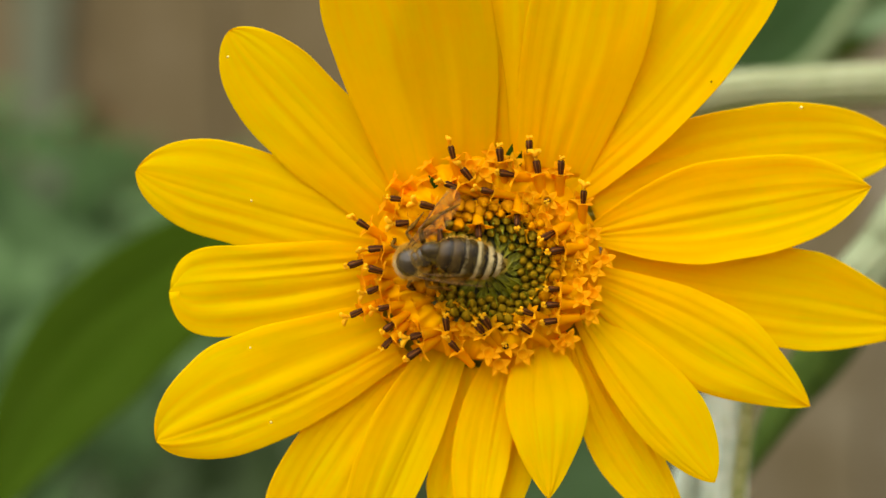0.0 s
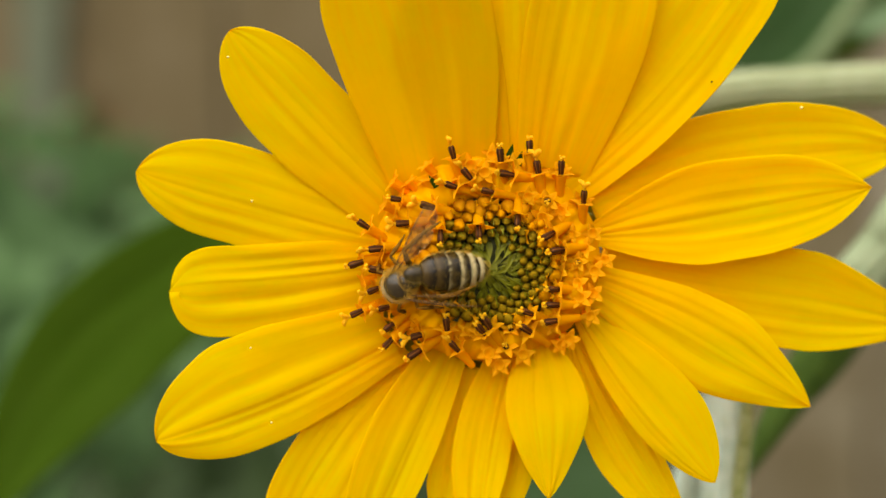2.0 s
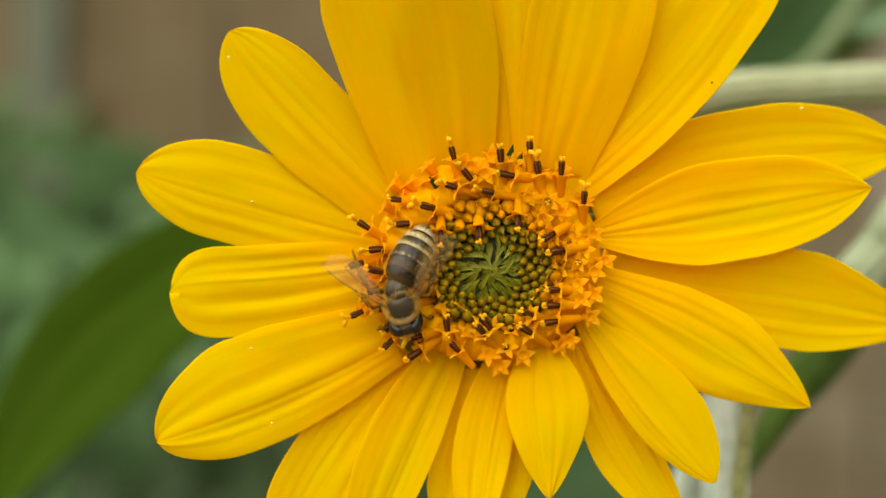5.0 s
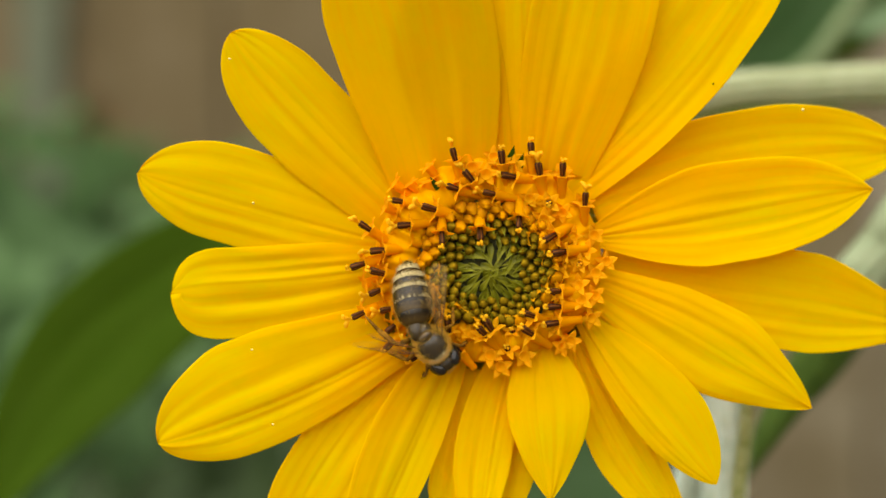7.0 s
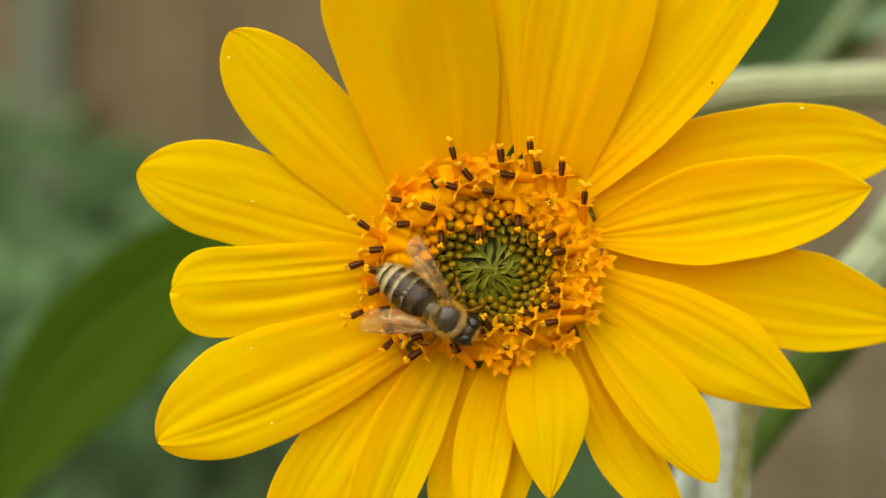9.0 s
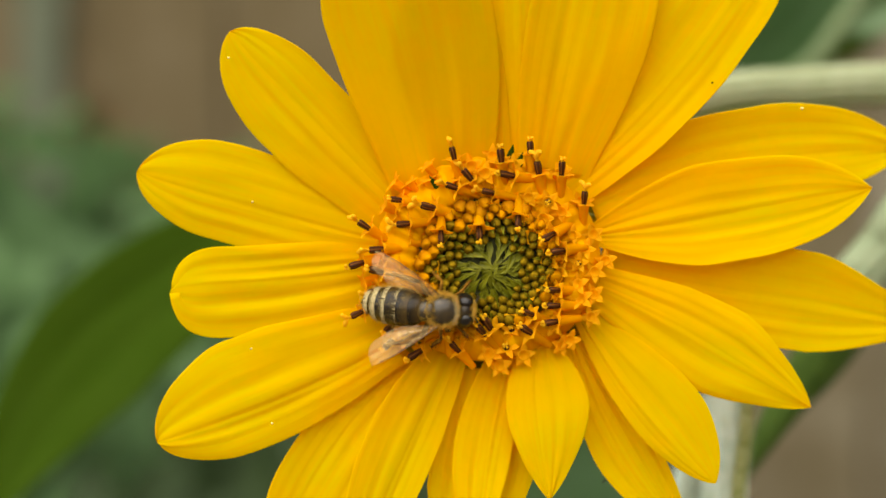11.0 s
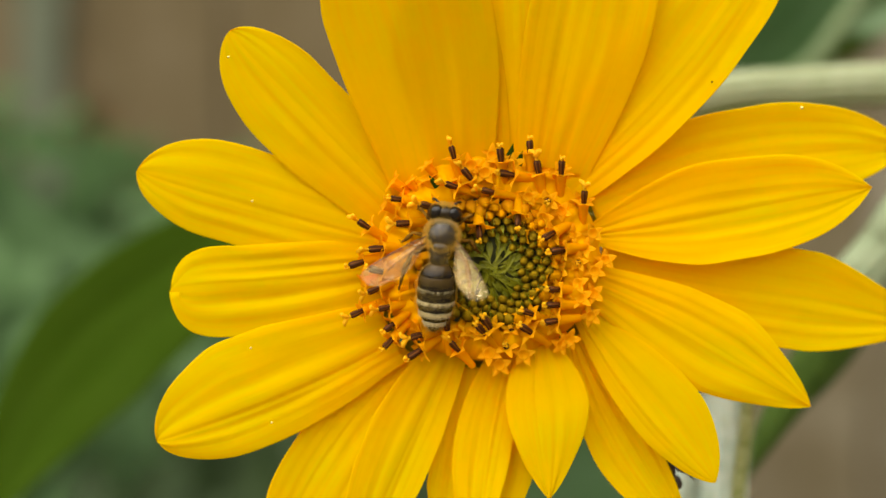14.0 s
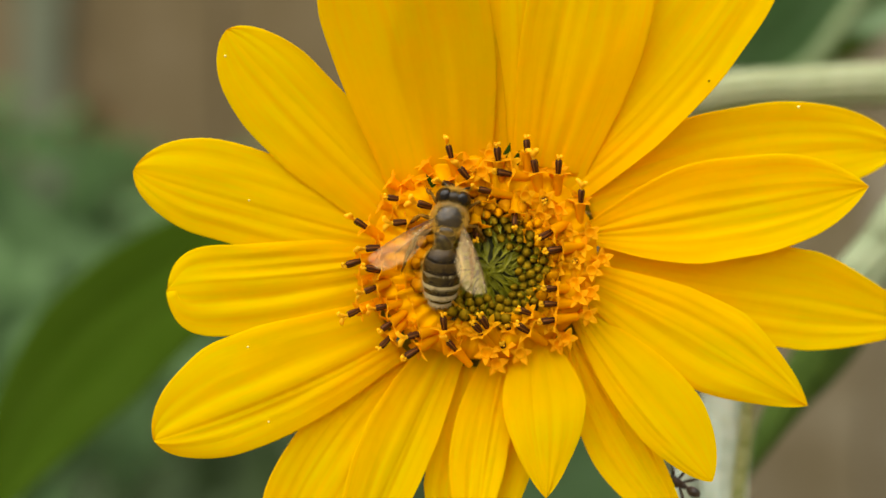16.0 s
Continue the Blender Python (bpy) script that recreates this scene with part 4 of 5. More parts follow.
    ab.matrix_basis = pose(-2.1 * MM, 0, 0)
    outline = ((0, 0.46), (0.05, 0.68), (0.12, 0.85), (0.24, 0.97), (0.38, 1.0), (0.52, 0.97), (0.66, 0.87), (0.78, 0.70), (0.88, 0.48), (0.95, 0.27), (0.985, 0.13), (1.0, 0.03))
    prof = lambda s: float(np.interp(min(s, 1), [p[0] for p in outline], [p[1] for p in outline]))
    total, half = 7.45, 1.98
    cuts = (0.0, 0.16, 0.33, 0.50, 0.66, 0.81, 1.0)
    for k in range(6):
        bm = bmesh.new()
        uv = bm.loops.layers.uv.new("uv")
        rings = []
        n = 30
        for j in range(9):
            s = cuts[k] + (cuts[k + 1] + (0.018 if k < 5 else 0) - cuts[k]) * j / 8
            r = half * prof(s) * (0.992 + 0.016 * j / 8)
            if j == 8:
                r *= 0.975
            rings.append([bm.verts.new((-s * total * MM, r * math.cos(a) * MM, (r * 0.86 * math.sin(a) - 0.25 * s) * MM)) for a in [i * math.tau / n for i in range(n)]])
        for r0, r1 in zip(rings, rings[1:]):
            for i in range(n):
                bm.faces.new((r0[i], r0[(i + 1) % n], r1[(i + 1) % n], r1[i]))
        bm.faces.new(rings[0][::-1])
        bm.faces.new(rings[-1])
        along = {v: j / 8 for j, ring in enumerate(rings) for v in ring}
        for f in bm.faces:
            for lp in f.loops:
                lp[uv].uv = (0.5, along[lp.vert])
        bmesh.ops.recalc_face_normals(bm, faces=bm.faces)
        part("segment", bm, ring_amber if k < 2 else ring_chitin, ab)
    for k, dense in ((0, 0), (1, 0), (2, 160), (3, 1300), (4, 1900), (5, 900)):
        bm = bmesh.new()
        for _ in range(dense):
            a = rnd.uniform(0, math.tau)
            if k == 3 and math.sin(a) > 0.55 and rnd.random() < 0.35:
                continue
            s = cuts[k] + rnd.random() ** 0.9 * (0.010, 0.010, 0.030, 0.046, 0.030)[k - 1]
            r = half * prof(s) * 0.99
            p = Vector((-s * total, r * math.cos(a), r * 0.86 * math.sin(a) - 0.25 * s))
            o = Vector((0, math.cos(a), math.sin(a)))
            w = o.cross(Vector((1, 0, 0))) * 0.015
            e = p + (Vector((-1, 0, 0)) + o * rnd.uniform(0.05, 0.25) + w * rnd.uniform(-12, 12)).normalized() * rnd.uniform(0.22, 0.55)
            bm.faces.new([bm.verts.new(v * MM) for v in (p - w, p + w, e)])
        if dense:
            part("hair_band", bm, fur_pale, ab, "pale grey band of hair", smooth=False)
        else:
            bm.free()
        bm = bmesh.new()
        for _ in range(900):
            a = rnd.uniform(-0.2, math.pi + 0.2)
            s = cuts[k] + (rnd.random() ** (1.5 if k > 2 else 0.9) * (0.62 if k > 2 else 0.8) + 0.1) * (cuts[k + 1] - cuts[k])
            r = half * prof(s) * 0.995
            p = Vector((-s * total, r * math.cos(a), r * 0.86 * math.sin(a) - 0.25 * s))
            o = Vector((0, math.cos(a), math.sin(a)))
            if rnd.random() < (0.82, 0.78, 0.7, 0.5, 0.45, 0.45)[k]:
                continue
            w = o.cross(Vector((1, 0, 0))) * 0.007
            e = p + (Vector((-1, 0, 0)) + o * rnd.uniform(0.15, 0.5) + w * rnd.uniform(-12, 12)).normalized() * rnd.uniform(0.2, 0.35)
            bm.faces.new([bm.verts.new(v * MM) for v in (p - w, p + w, e)])
        tagged(part("down", bm, fur_olive, ab, "short olive-gold hair", smooth=False), kind="stuff")
    bm = bmesh.new()
    for _ in range(3000):
        a = rnd.uniform(0, math.tau)
        s = rnd.random()
        if math.sin(a) > 0.28:
            continue
        r = half * prof(s)
        p = Vector((-s * total, r * math.cos(a), r * 0.86 * math.sin(a) - 0.25 * s))
        o = Vector((0, math.cos(a), math.sin(a)))
        w = o.cross(Vector((1, 0, 0))) * 0.026
        e = p + (Vector((-0.8, 0, 0)) + o * rnd.uniform(0.4, 1.0)).normalized() * rnd.uniform(0.35, 0.7)
        bm.faces.new([bm.verts.new(v * MM) for v in (p - w, p + w, e)])
    tagged(part("side_fringe", bm, fur_gold, ab, "golden fringe along the sides", smooth=False), kind="stuff")

    # six legs
    for sgn in (1, -1):
        for hip, knee, ankle, toe, r in (((1.2, 1.1, -1.3), (2.4, 2.6, -0.6), (3.0, 3.2, -2.2), (3.6, 3.5, -3.4), 0.19),
                                         ((0.0, 1.3, -1.4), (0.1, 3.4, -0.7), (-0.5, 4.2, -2.2), (-0.7, 4.9, -3.5), 0.20),
                                         ((-1.0, 1.2, -1.3), (-2.0, 3.2, -0.4), (-4.0, 3.9, -1.6), (-5.6, 4.2, -3.2), 0.26)):
            v = [Vector((p[0], p[1] * sgn * 0.86, p[2])) * MM for p in (hip, knee, ankle, toe)]
            bm = bmesh.new()
            tube(bm, [v[0], v[0].lerp(v[1], 0.5), v[1]], [r * MM, r * 1.15 * MM, r * 0.7 * MM], 8)
            tube(bm, [v[1], v[1].lerp(v[2], 0.6), v[2]], [r * 0.65 * MM, r * 1.2 * MM, r * 0.9 * MM], 8)
            tube(bm, [v[2], v[2].lerp(v[3], 0.5), v[3]], [r * 0.8 * MM, r * 0.6 * MM, r * 0.3 * MM], 8)
            hairs_on(bm, v, [r * MM] * 4, 60, 0.00035, rnd, 0.00002)
            part("leg", bm, leg_brown, bee)


def wing_outline(s, width):
    """Front and rear edge of a wing at the share s of its length."""
    lead = 0.10 * math.sin(math.pi * s) - 0.25 * max(0, s - 0.82) ** 1.5 * 6
    rear = -(0.10 + 0.95 * math.sin(math.pi / 2 * min(1, s / 0.78)) ** 1.3)
    if s > 0.78:
        rear = -1.05 * max(0, 1 - ((s - 0.78) / 0.22) ** 2.4) ** 0.5
    return lead * width, rear * width


def wing(sgn, length, width, parent, name, seed):
    """A membrane with its brown veins; it reaches backwards from the hinge, front edge outwards."""
    bm = bmesh.new()
    nu, nv = 8, 26
    rows = []
    for j in range(nv + 1):
        s = j / nv
        a, b = wing_outline(s, width)
        row = []
        for i in range(nu + 1):
            u = i / nu
            y = (a + (b - a) * u) * sgn
            z = 0.10 * math.sin(u * 9 + s * 4 + seed) * math.sin(math.pi * min(1, s + 0.1)) + 0.22 * math.sin(math.pi * s)
            row.append(bm.verts.new((-s * length * MM, y * MM, z * MM)))
        rows.append(row)
    for r0, r1 in zip(rows, rows[1:]):
        for i in range(nu):
            bm.faces.new((r0[i], r0[i + 1], r1[i + 1], r1[i]))
    w = part(name, bm, wing_membrane, parent, "clear wing with brown veins")
    w.modifiers.new("thickness", 'SOLIDIFY').thickness = 0.00002

    def at(s, u):
        a, b = wing_outline(s, width)
        z = 0.10 * math.sin(u * 9 + s * 4 + seed) * math.sin(math.pi * min(1, s + 0.1)) + 0.22 * math.sin(math.pi * s)
        return Vector((-s * length, (a + (b - a) * u) * sgn, z + 0.02)) * MM
    bm = bmesh.new()
    for line, r in ((((0, 0.1), (0.2, 0.02), (0.45, 0.02), (0.7, 0.03), (0.88, 0.06)), 0.085), (((0, 0.2), (0.2, 0.14), (0.4, 0.12), (0.6, 0.05)), 0.04),
                    (((0.0, 0.4), (0.2, 0.42), (0.38, 0.36), (0.55, 0.40), (0.68, 0.30), (0.72, 0.1)), 0.035), (((0.1, 0.8), (0.3, 0.8), (0.5, 0.66), (0.62, 0.62), (0.68, 0.3)), 0.035),
                    (((0.38, 0.36), (0.42, 0.6), (0.5, 0.66))  , 0.03), (((0.5, 0.66), (0.58, 0.9))  , 0.03), (((0.55, 0.4), (0.6, 0.62))  , 0.03), (((0.4, 0.12), (0.45, 0.3)), 0.03)):
        tube(bm, [at(*q) for q in line], r * 0.5 * MM, 5)
    part("vein", bm, vein_brown, w)
    return w


bee_body()
forewings, hindwings = [], []
for sgn in (1, -1):
    fw = wing(sgn, 7.9, 2.1, bee, "forewing", 1)
    hw = wing(sgn, 5.5, 1.35, bee, "hindwing", 2)
    forewings.append((sgn, fw))
    hindwings.append((sgn, hw))

# ---- the ant that climbs out below the petals ----
ant_black = mottled("ant_black", (0.012, 0.008, 0.004), (0.045, 0.026, 0.009), rough=0.3, size=2500, gloss=0.5, by_object=0.0)
ant = thing("ant", pose(0, 0, 1), "small black-brown ant climbing on the edge of a petal", "ant")


def ant_body():
    """x forwards, z up."""
    AM = 1.2 * MM
    bm = bmesh.new()
    ball(bm, (1.25 * AM, 0, 0.1 * AM), (0.45 * AM, 0.4 * AM, 0.32 * AM), 14, 10)
    hd = part("head", bm, ant_black, ant)
    for sgn in (1, -1):
        bm = bmesh.new()
        tube(bm, [Vector(p) * AM for p in ((1.5, sgn * 0.15, 0.2), (2.0, sgn * 0.7, 0.45), (2.6, sgn * 0.75, 0.2), (3.2, sgn * 1.0, 0.0))], [0.06 * AM, 0.05 * AM, 0.05 * AM, 0.04 * AM], 6)
        part("antenna", bm, ant_black, hd)
    bm = bmesh.new()
    ball(bm, (0.4 * AM, 0, 0.1 * AM), (0.72 * AM, 0.46 * AM, 0.44 * AM), 14, 10)
    ball(bm, (-0.35 * AM, 0, 0), (0.45 * AM, 0.28 * AM, 0.28 * AM), 12, 8)
    part("thorax", bm, ant_black, ant)
    bm = bmesh.new()
    ball(bm, (-0.8 * AM, 0, 0.05 * AM), (0.16 * AM, 0.14 * AM, 0.26 * AM), 8, 6)
    ball(bm, (-1.4 * AM, 0, 0.1 * AM), (0.68 * AM, 0.46 * AM, 0.44 * AM), 16, 12)
    part("abdomen", bm, ant_black, ant)
    for sgn in (1, -1):
        for hip, knee, toe in (((0.7, 0.2, -0.1), (1.3, 0.9, 0.5), (1.9, 1.5, -0.7)), ((0.3, 0.2, -0.1), (0.3, 1.2, 0.5), (0.1, 1.9, -0.7)), ((-0.1, 0.2, -0.1), (-0.9, 1.1, 0.5), (-2.0, 1.7, -0.7))):
            bm = bmesh.new()
            v = [Vector((p[0], p[1] * sgn, p[2])) * AM for p in (hip, knee, toe)]
            tube(bm, [v[0], v[0].lerp(v[1], 0.6), v[1]], [0.11 * AM, 0.16 * AM, 0.10 * AM], 6)
            tube(bm, [v[1], v[1].lerp(v[2], 0.5), v[2]], [0.08 * AM, 0.08 * AM, 0.045 * AM], 6)
            part("leg", bm, ant_black, ant)


ant_body()


# ---- what moves ----
def motions():
    x0, y0, z0 = SUNFLOWER

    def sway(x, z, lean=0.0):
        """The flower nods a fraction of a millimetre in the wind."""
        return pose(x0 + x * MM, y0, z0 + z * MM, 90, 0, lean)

    walk(sunflower, [
        (0, sway(-0.06, 0.06)),
        (0.5, sway(0, -0.03)),
        (1, sway(0, 0)),
        (1.5, sway(-0.03, 0.03)),
        (2, sway(-0.03, 0.04)),
        (2.5, sway(-0.06, 0.04)),
        (3, sway(0.04, -0.14)),
        (3.5, sway(0, 0)),
        (4, sway(-0.06, 0.06)),
        (5, sway(0, -0.02)),
        (6, sway(0.02, 0)),
        (6.5, sway(0.03, 0.1)),
        (7, sway(0.12, -0.15)),
        (7.5, sway(-0.03, -0.03)),
        (8, sway(0, -0.03)),
        (8.5, sway(0.03, -0.06)),
        (9, sway(0.03, -0.04)),
        (10.2, sway(0.01, -0.02)),
        (11.5, sway(0.04, -0.04)),
        (12, sway(0, 0)),
        (12.5, sway(0.01, -0.04)),
        (13, sway(0.03, -0.06)),
        (13.5, sway(0.02, -0.03)),
        (14, sway(0, 0.04)),
        (14.5, sway(0, 0.04)),
        (15, sway(-0.02, -0.03)),
        (15.5, sway(-0.04, 0)),
        (16, sway(-0.31, 0.13, 0.1))
    ])

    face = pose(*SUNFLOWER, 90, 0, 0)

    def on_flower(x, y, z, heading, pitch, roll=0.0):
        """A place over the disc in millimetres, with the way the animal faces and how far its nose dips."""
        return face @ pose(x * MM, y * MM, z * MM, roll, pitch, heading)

    walk(bee, [
        (0, on_flower(-7.44, 0.21, 5.60, 201, 38)),
        (0.3, on_flower(-9.18, 0.15, 5.60, 192, 36)),
        (0.6, on_flower(-9.77, 0.37, 5.60, 204, 36)),
        (0.9, on_flower(-8.90, -1.20, 5.60, 180, 36)),
        (1.2, on_flower(-9.16, -1.01, 5.60, 176, 36)),
        (1.5, on_flower(-9.16, -1.02, 5.60, 185, 36)),
        (1.8, on_flower(-8.65, -1.21, 5.60, 189, 36)),
        (2.1, on_flower(-8.67, -2.56, 5.60, 216, 36)),
        (2.4, on_flower(-8.54, -3.02, 5.60, 220, 36)),
        (2.7, on_flower(-9.45, -2.72, 5.60, 223, 36)),
        (3, on_flower(-9.35, -2.66, 5.60, 234, 36)),
        (3.3, on_flower(-9.28, -2.82, 5.60, 236, 36)),
        (3.5, on_flower(-8.57, -3.93, 5.40, 230, 24)),
        (3.6, on_flower(-8.14, -3.84, 5.30, 241, 22)),
        (3.9, on_flower(-8.75, -3.45, 5.30, 249, 22)),
        (4.1, on_flower(-9.03, -4.27, 5.30, 270, 22)),
        (4.2, on_flower(-9.29, -4.01, 5.30, 270, 22)),
        (5.2, on_flower(-8.56, -4.02, 5.25, 288, 17)),
        (6.3, on_flower(-7.77, -4.04, 5.20, 308, 12)),
        (6.5, on_flower(-6.78, -5.61, 5.20, 304, 14)),
        (6.7, on_flower(-6.85, -6.23, 5.20, 295, 16)),
        (7, on_flower(-5.67, -8.03, 5.20, 308, 16)),
        (7.2, on_flower(-5.35, -7.30, 5.20, 326, 16)),
        (7.5, on_flower(-3.96, -7.00, 5.20, 326, 16)),
        (7.8, on_flower(-3.03, -7.14, 5.20, 328, 16)),
        (8.1, on_flower(-3.48, -6.00, 5.20, 323, 14)),
        (8.5, on_flower(-3.47, -7.04, 5.20, 327, 14)),
        (8.9, on_flower(-3.33, -6.30, 5.20, 328, 14)),
        (9, on_flower(-4.18, -5.47, 5.20, 330, 8)),
        (9.2, on_flower(-5.01, -4.83, 5.20, 328, 8)),
        (10.2, on_flower(-4.74, -4.75, 5.20, 349, 8)),
        (11.3, on_flower(-4.45, -4.67, 5.20, 373, 8)),
        (11.5, on_flower(-3.30, -3.52, 5.20, 403, 8)),
        (11.7, on_flower(-2.85, -2.46, 5.20, 411, 8)),
        (12, on_flower(-2.89, -2.11, 5.20, 427, 8)),
        (12.2, on_flower(-3.39, -0.54, 5.20, 437, 8)),
        (12.5, on_flower(-3.69, 0.89, 5.20, 433, 8)),
        (12.8, on_flower(-2.94, 1.22, 5.20, 425, 8)),
        (13, on_flower(-3.27, 1.87, 5.20, 413, 9)),
        (13.3, on_flower(-3.04, 1.56, 5.20, 413, 10)),
        (13.5, on_flower(-3.11, 1.51, 5.20, 420, 9)),
        (13.7, on_flower(-3.47, 1.22, 5.20, 424, 8)),
        (14, on_flower(-4.58, 2.65, 5.20, 442, 8)),
        (14.3, on_flower(-4.62, 3.79, 5.20, 447, 8)),
        (14.5, on_flower(-4.31, 4.32, 5.20, 449, 8)),
        (15, on_flower(-3.83, 3.35, 5.20, 454, 9)),
        (15.3, on_flower(-4.01, 4.02, 5.20, 461, 9)),
        (15.6, on_flower(-4.20, 3.93, 5.20, 458, 9)),
        (16, on_flower(-3.89, 4.25, 5.20, 438, 9))
    ])
    walk(bpy.data.objects["abdomen"], [
        (0, pose(-3.20 * MM, -0.00 * MM, 0.00 * MM, 29, -46, -49)),
        (0.3, pose(-3.49 * MM, 0.00 * MM, 0.00 * MM, 17, -54, -27)),
        (0.6, pose(-3.12 * MM, 0.00 * MM, 0.00 * MM, 24, -53, -40)),
        (0.9, pose(-2.54 * MM, -0.00 * MM, 0.00 * MM, 5, -47, -8)),
        (1.2, pose(-2.29 * MM, -0.01 * MM, 0.00 * MM, 2, -42, -4)),
        (1.5, pose(-2.28 * MM, -0.01 * MM, 0.00 * MM, 8, -42, -14)),
        (1.8, pose(-2.47 * MM, -0.01 * MM, 0.00 * MM, 11, -47, -18)),
        (2.1, pose(-2.80 * MM, -0.00 * MM, 0.00 * MM, 27, -52, -45)),
        (2.4, pose(-2.84 * MM, -0.00 * MM, 0.00 * MM, 28, -51, -46)),
        (2.7, pose(-2.51 * MM, 0.00 * MM, 0.00 * MM, 24, -44, -43)),
        (3, pose(-2.11 * MM, 0.00 * MM, 0.00 * MM, 31, -38, -58)),
        (3.3, pose(-2.22 * MM, 0.00 * MM, 0.00 * MM, 29, -36, -55)),
        (3.5, pose(-2.87 * MM, 0.00 * MM, 0.00 * MM, 16, -39, -38)),
        (3.6, pose(-3.08 * MM, 0.00 * MM, 0.00 * MM, 20, -41, -56)),
        (3.9, pose(-2.72 * MM, -0.00 * MM, 0.00 * MM, 18, -39, -49)),
        (4.1, pose(-2.46 * MM, -0.00 * MM, 0.00 * MM, 21, -39, -64)),
        (4.2, pose(-2.26 * MM, -0.01 * MM, 0.00 * MM, 20, -45, -52)),
        (5.2, pose(-2.07 * MM, 0.10 * MM, 0.00 * MM, 14, -35, -48)),
        (6.3, pose(-1.87 * MM, 0.23 * MM, 0.00 * MM, 9, -23, -44)),
        (6.5, pose(-2.40 * MM, 0.14 * MM, 0.00 * MM, 9, -31, -38)),
        (6.7, pose(-2.49 * MM, 0.01 * MM, 0.00 * MM, 8, -37, -28)),
        (7, pose(-2.39 * MM, -0.02 * MM, 0.00 * MM, 10, -40, -34)),
        (7.2, pose(-2.17 * MM, -0.07 * MM, 0.00 * MM, 12, -40, -41)),
        (7.5, pose(-2.07 * MM, -0.05 * MM, 0.00 * MM, 7, -40, -23)),
        (7.8, pose(-2.09 * MM, -0.08 * MM, 0.00 * MM, 6, -37, -20)),
        (8.1, pose(-2.30 * MM, -0.11 * MM, 0.00 * MM, 2, -37, -8)),
        (8.5, pose(-2.47 * MM, 0.00 * MM, 0.00 * MM, 6, -35, -21)),
        (8.9, pose(-2.10 * MM, 0.06 * MM, 0.00 * MM, 3, -29, -12)),
        (9, pose(-1.77 * MM, 0.13 * MM, 0.00 * MM, 1, -29, -6)),
        (9.2, pose(-1.79 * MM, 0.13 * MM, 0.00 * MM, -0, -32, 3)),
        (10.2, pose(-1.75 * MM, 0.04 * MM, 0.00 * MM, 1, -32, -3)),
        (11.3, pose(-1.72 * MM, -0.05 * MM, 0.00 * MM, 2, -32, -10)),
        (11.5, pose(-2.00 * MM, -0.21 * MM, 0.00 * MM, 2, -31, -12)),
        (11.7, pose(-2.25 * MM, -0.20 * MM, 0.00 * MM, 2, -29, -11)),
        (12, pose(-2.41 * MM, -0.09 * MM, 0.00 * MM, 1, -31, -5)),
        (12.2, pose(-2.49 * MM, -0.04 * MM, 0.00 * MM, -0, -30, 1)),
        (12.5, pose(-2.54 * MM, -0.10 * MM, 0.00 * MM, -2, -27, 14)),
        (12.8, pose(-2.63 * MM, -0.23 * MM, 0.00 * MM, -2, -28, 16)),
        (13, pose(-2.74 * MM, -0.32 * MM, 0.00 * MM, -5, -29, 31)),
        (13.3, pose(-2.81 * MM, -0.29 * MM, 0.00 * MM, -5, -31, 25)),
        (13.5, pose(-2.78 * MM, -0.20 * MM, 0.00 * MM, -5, -31, 29)),
        (13.7, pose(-2.69 * MM, -0.05 * MM, 0.00 * MM, -4, -28, 24)),
        (14, pose(-2.67 * MM, -0.03 * MM, 0.00 * MM, -1, -25, 4)),
        (14.3, pose(-2.94 * MM, -0.07 * MM, 0.00 * MM, -0, -27, 3)),
        (14.5, pose(-3.25 * MM, 0.03 * MM, 0.00 * MM, -0, -30, 1)),
        (15, pose(-3.34 * MM, 0.12 * MM, 0.00 * MM, 1, -32, -6)),
        (15.3, pose(-3.36 * MM, 0.08 * MM, 0.00 * MM, 2, -33, -11)),
        (15.6, pose(-3.19 * MM, 0.01 * MM, 0.00 * MM, 1, -33, -8)),
        (16, pose(-2.70 * MM, -0.03 * MM, 0.00 * MM, -2, -35, 9))
    ])
    walk(bpy.data.objects["head"], [
        (0, pose(1.40 * MM, 0, -0.50 * MM, 0, 70, 0)),
        (1.8, pose(1.41 * MM, 0, -0.48 * MM, 0, 68, 0)),
        (2.4, pose(1.58 * MM, 0, -0.25 * MM, 0, 45, 0)),
        (3.5, pose(1.74 * MM, 0, -0.02 * MM, 0, 22, 0)),
        (7, pose(1.73 * MM, 0, -0.04 * MM, 0, 24, 0)),
        (8.9, pose(1.77 * MM, 0, 0.02 * MM, 0, 18, 0)),
        (9.2, pose(1.66 * MM, 0, 0.12 * MM, 0, 8, 0)),
        (12.5, pose(1.52 * MM, 0, 0.18 * MM, 0, 2, 0)),
        (16, pose(1.52 * MM, 0, 0.18 * MM, 0, 2, 0))
    ])
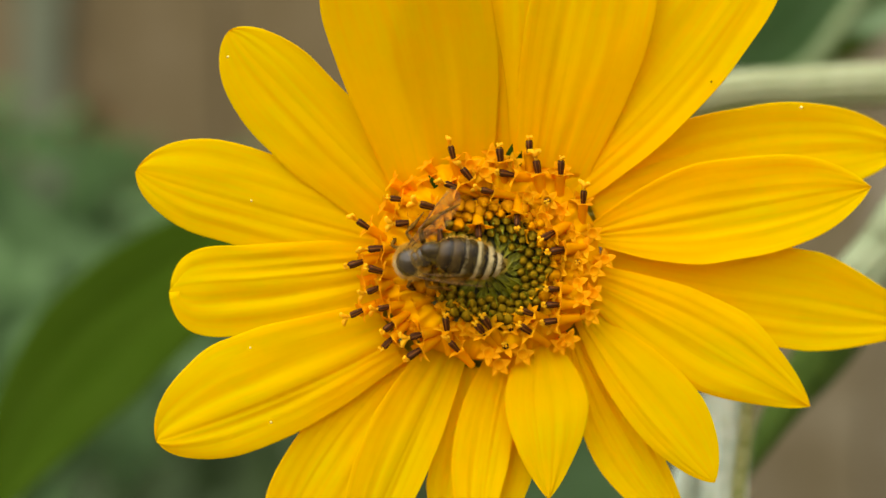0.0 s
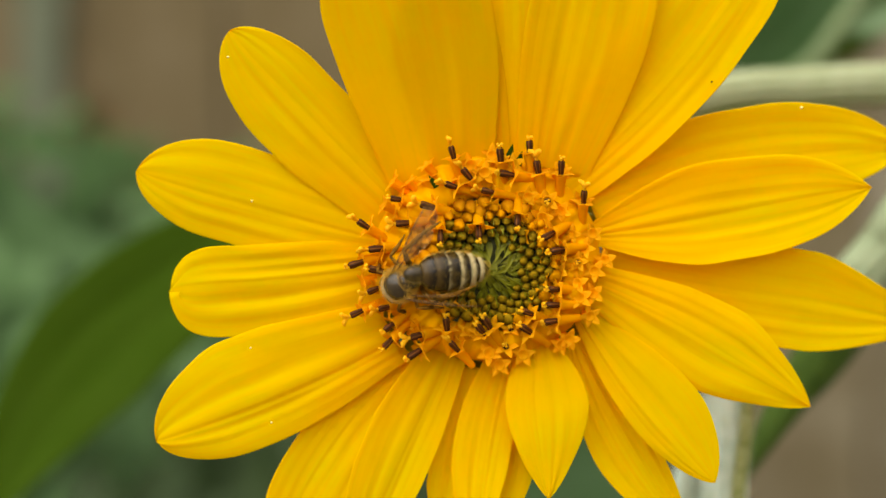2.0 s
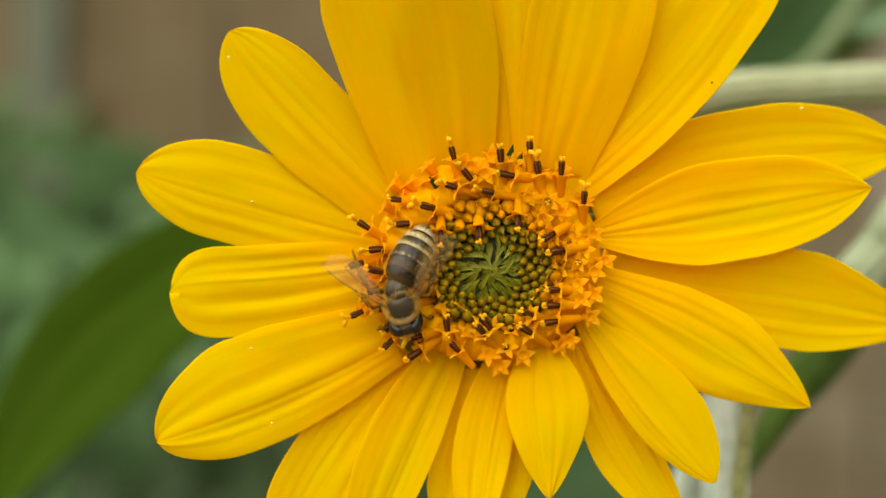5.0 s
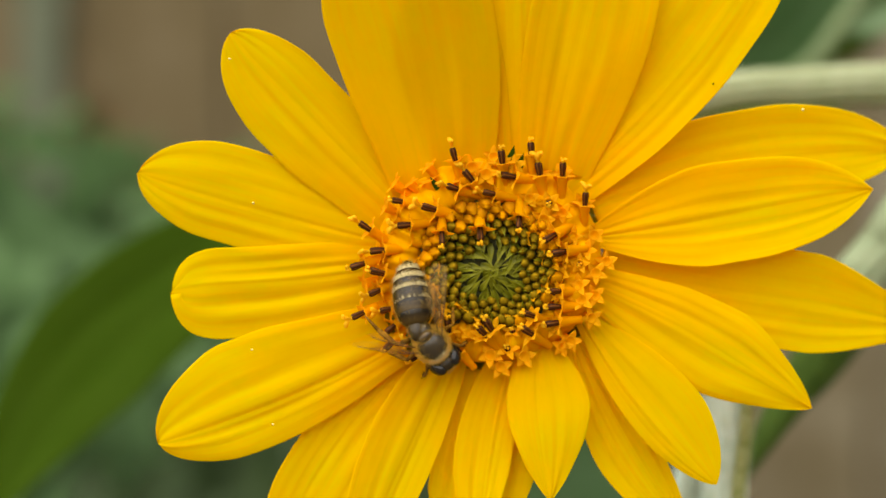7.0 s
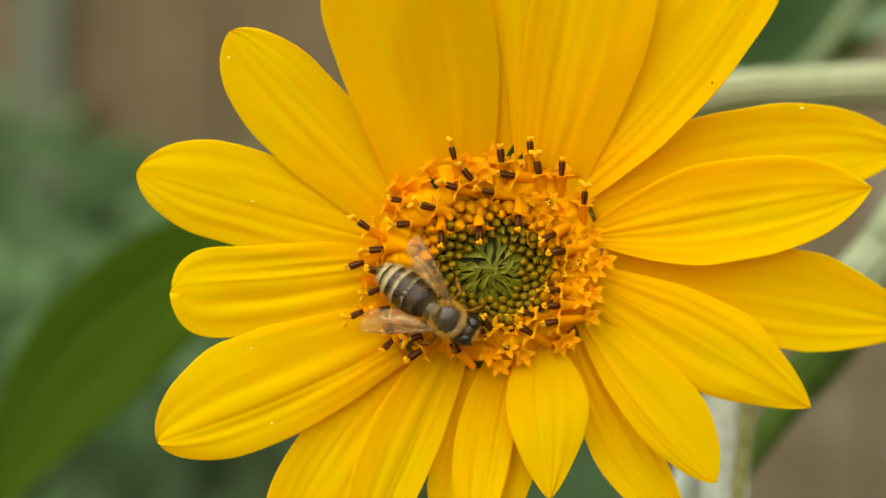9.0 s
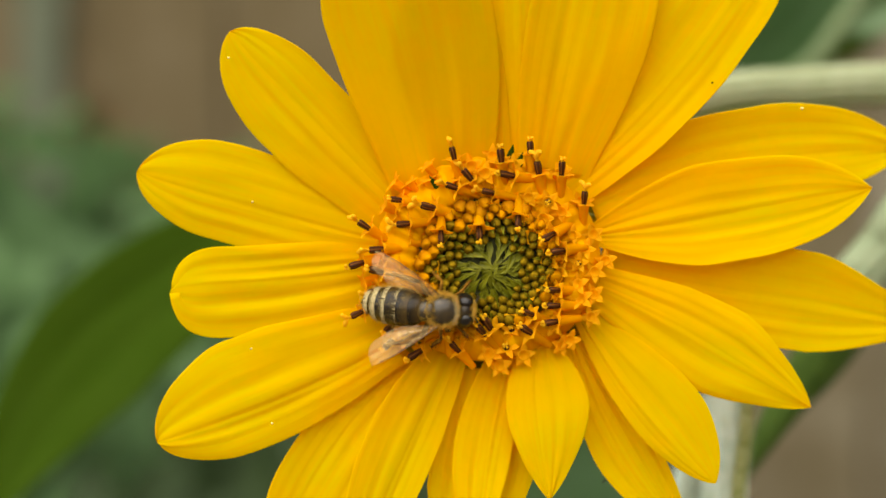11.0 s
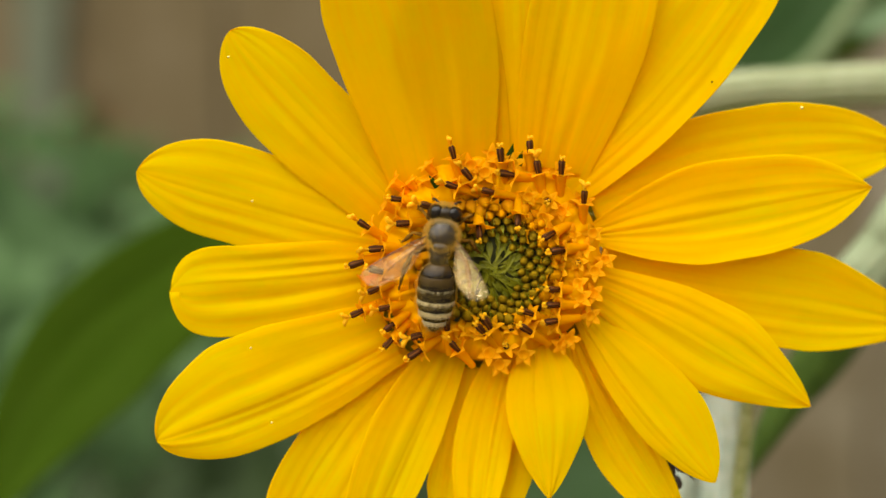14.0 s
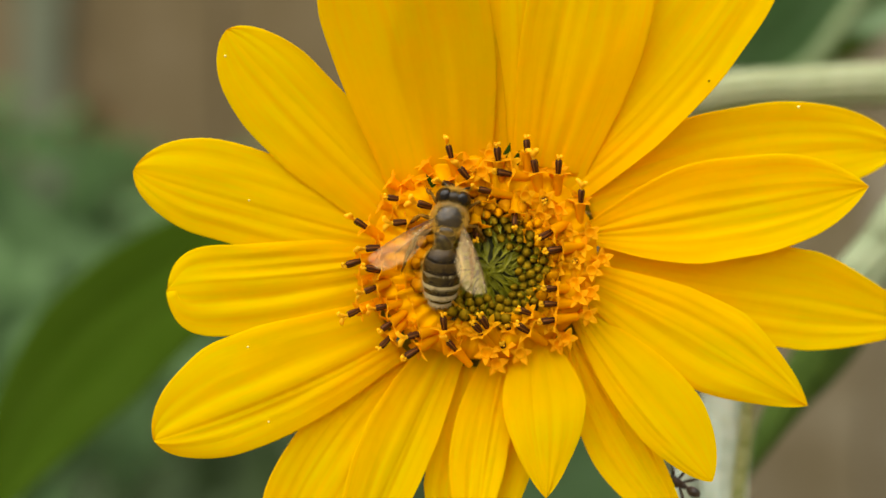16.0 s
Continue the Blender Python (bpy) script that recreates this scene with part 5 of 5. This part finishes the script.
    for sgn, w in forewings + hindwings:
        rear = (sgn, w) in hindwings

        def spread(left, right, lift, turn_left, turn_right, more=0):
            out = left if sgn > 0 else right
            twist = turn_left if sgn > 0 else turn_right
            return pose((-0.9 if rear else -0.2) * MM, sgn * 1.45 * MM, (0.55 if rear else 0.75) * MM, sgn * twist, lift + (more if sgn < 0 else 0) - (4 if rear else 0), -sgn * (out - (6 if rear else 0)))

        walk(w, [
            (0, spread(32, 36, -25, -62, 58)),
            (1, spread(32, 36, -24, -58, 58)),
            (1.9, spread(34, 36, -19, -58, 58)),
            (2.1, spread(34, 36, -15, -58, 58)),
            (3, spread(36, 40, -23, -58, 58)),
            (3.5, spread(36, 48, 14, -56, 78)),
            (3.9, spread(44, 44, -4, -50, 80)),
            (4.2, spread(46, 42, -7, -40, 66)),
            (5.2, spread(46, 44, 6, 0, 0)),
            (6.3, spread(44, 38, 14, 48, -52)),
            (7, spread(38, 38, 16, 52, -56)),
            (8.9, spread(36, 36, 14, 44, -46)),
            (9.0, spread(36, 32, -11, -24, 4)),
            (9.2, spread(38, 30, -6, -22, 4)),
            (11.3, spread(36, 34, -2, -18, 18)),
            (11.6, spread(48, 38, -12, -6, 8)),
            (12.0, spread(52, 38, 3, 0, 4, 26)),
            (12.5, spread(47, 37, 4, 0, 0, 26)),
            (12.7, spread(54, 38, 4, 0, 0, 26)),
            (13.1, spread(60, 40, 4, 0, 0, 26)),
            (13.3, spread(60, 38, -3, 0, 0, 26)),
            (13.4, spread(56, 46, 2, 8, 8, 26)),
            (13.5, spread(62, 36, -3, 0, 0, 26)),
            (13.6, spread(72, 58, 14, 10, 10, 26)),
            (13.7, spread(60, 38, 8, 14, 14, 26)),
            (13.8, spread(64, 54, 16, 8, 8, 26)),
            (13.9, spread(48, 38, 4, 0, 0, 26)),
            (14, spread(52, 36, 4, 0, 0, 26)),
            (14.6, spread(52, 33, 2, 0, 0, 22)),
            (15, spread(50, 31, 2, 0, 0, 18)),
            (15.2, spread(47, 26, 2, 0, 0, 16)),
            (15.6, spread(44, 21, 4, 0, 0, 14)),
            (16, spread(47, 30, 4, 0, 0, 14))
        ])
    walk(ant, [
        (0, on_flower(16.06, -19.6, -3, 200, 0)),
        (11.0, on_flower(15.64, -21.1, -3, 200, 0)),
        (11.5, on_flower(14.67, -22.12, -3, 200, 0)),
        (12.0, on_flower(15.79, -24.21, -3.2, 255, 0)),
        (12.3, on_flower(18.32, -24.21, -3.2, 335, 0)),
        (12.6, on_flower(19.8, -21.9, -2.8, 415, 0)),
        (13.0, on_flower(19.9, -21.7, -2.8, 440, 0)),
        (13.4, on_flower(19.9, -21.8, -2.8, 455, 0)),
        (14.0, on_flower(19.8, -21.8, -2.8, 470, 0)),
        (14.3, on_flower(20.2, -22.6, -2.8, 485, 0)),
        (14.6, on_flower(21.13, -23.65, -2.8, 500, 0)),
        (14.9, on_flower(21.01, -23.59, -2.8, 508, 0)),
        (15.6, on_flower(21.01, -23.65, -2.8, 510, 0)),
        (16, on_flower(20.71, -23.59, -2.8, 510, 0))
    ])


motions()
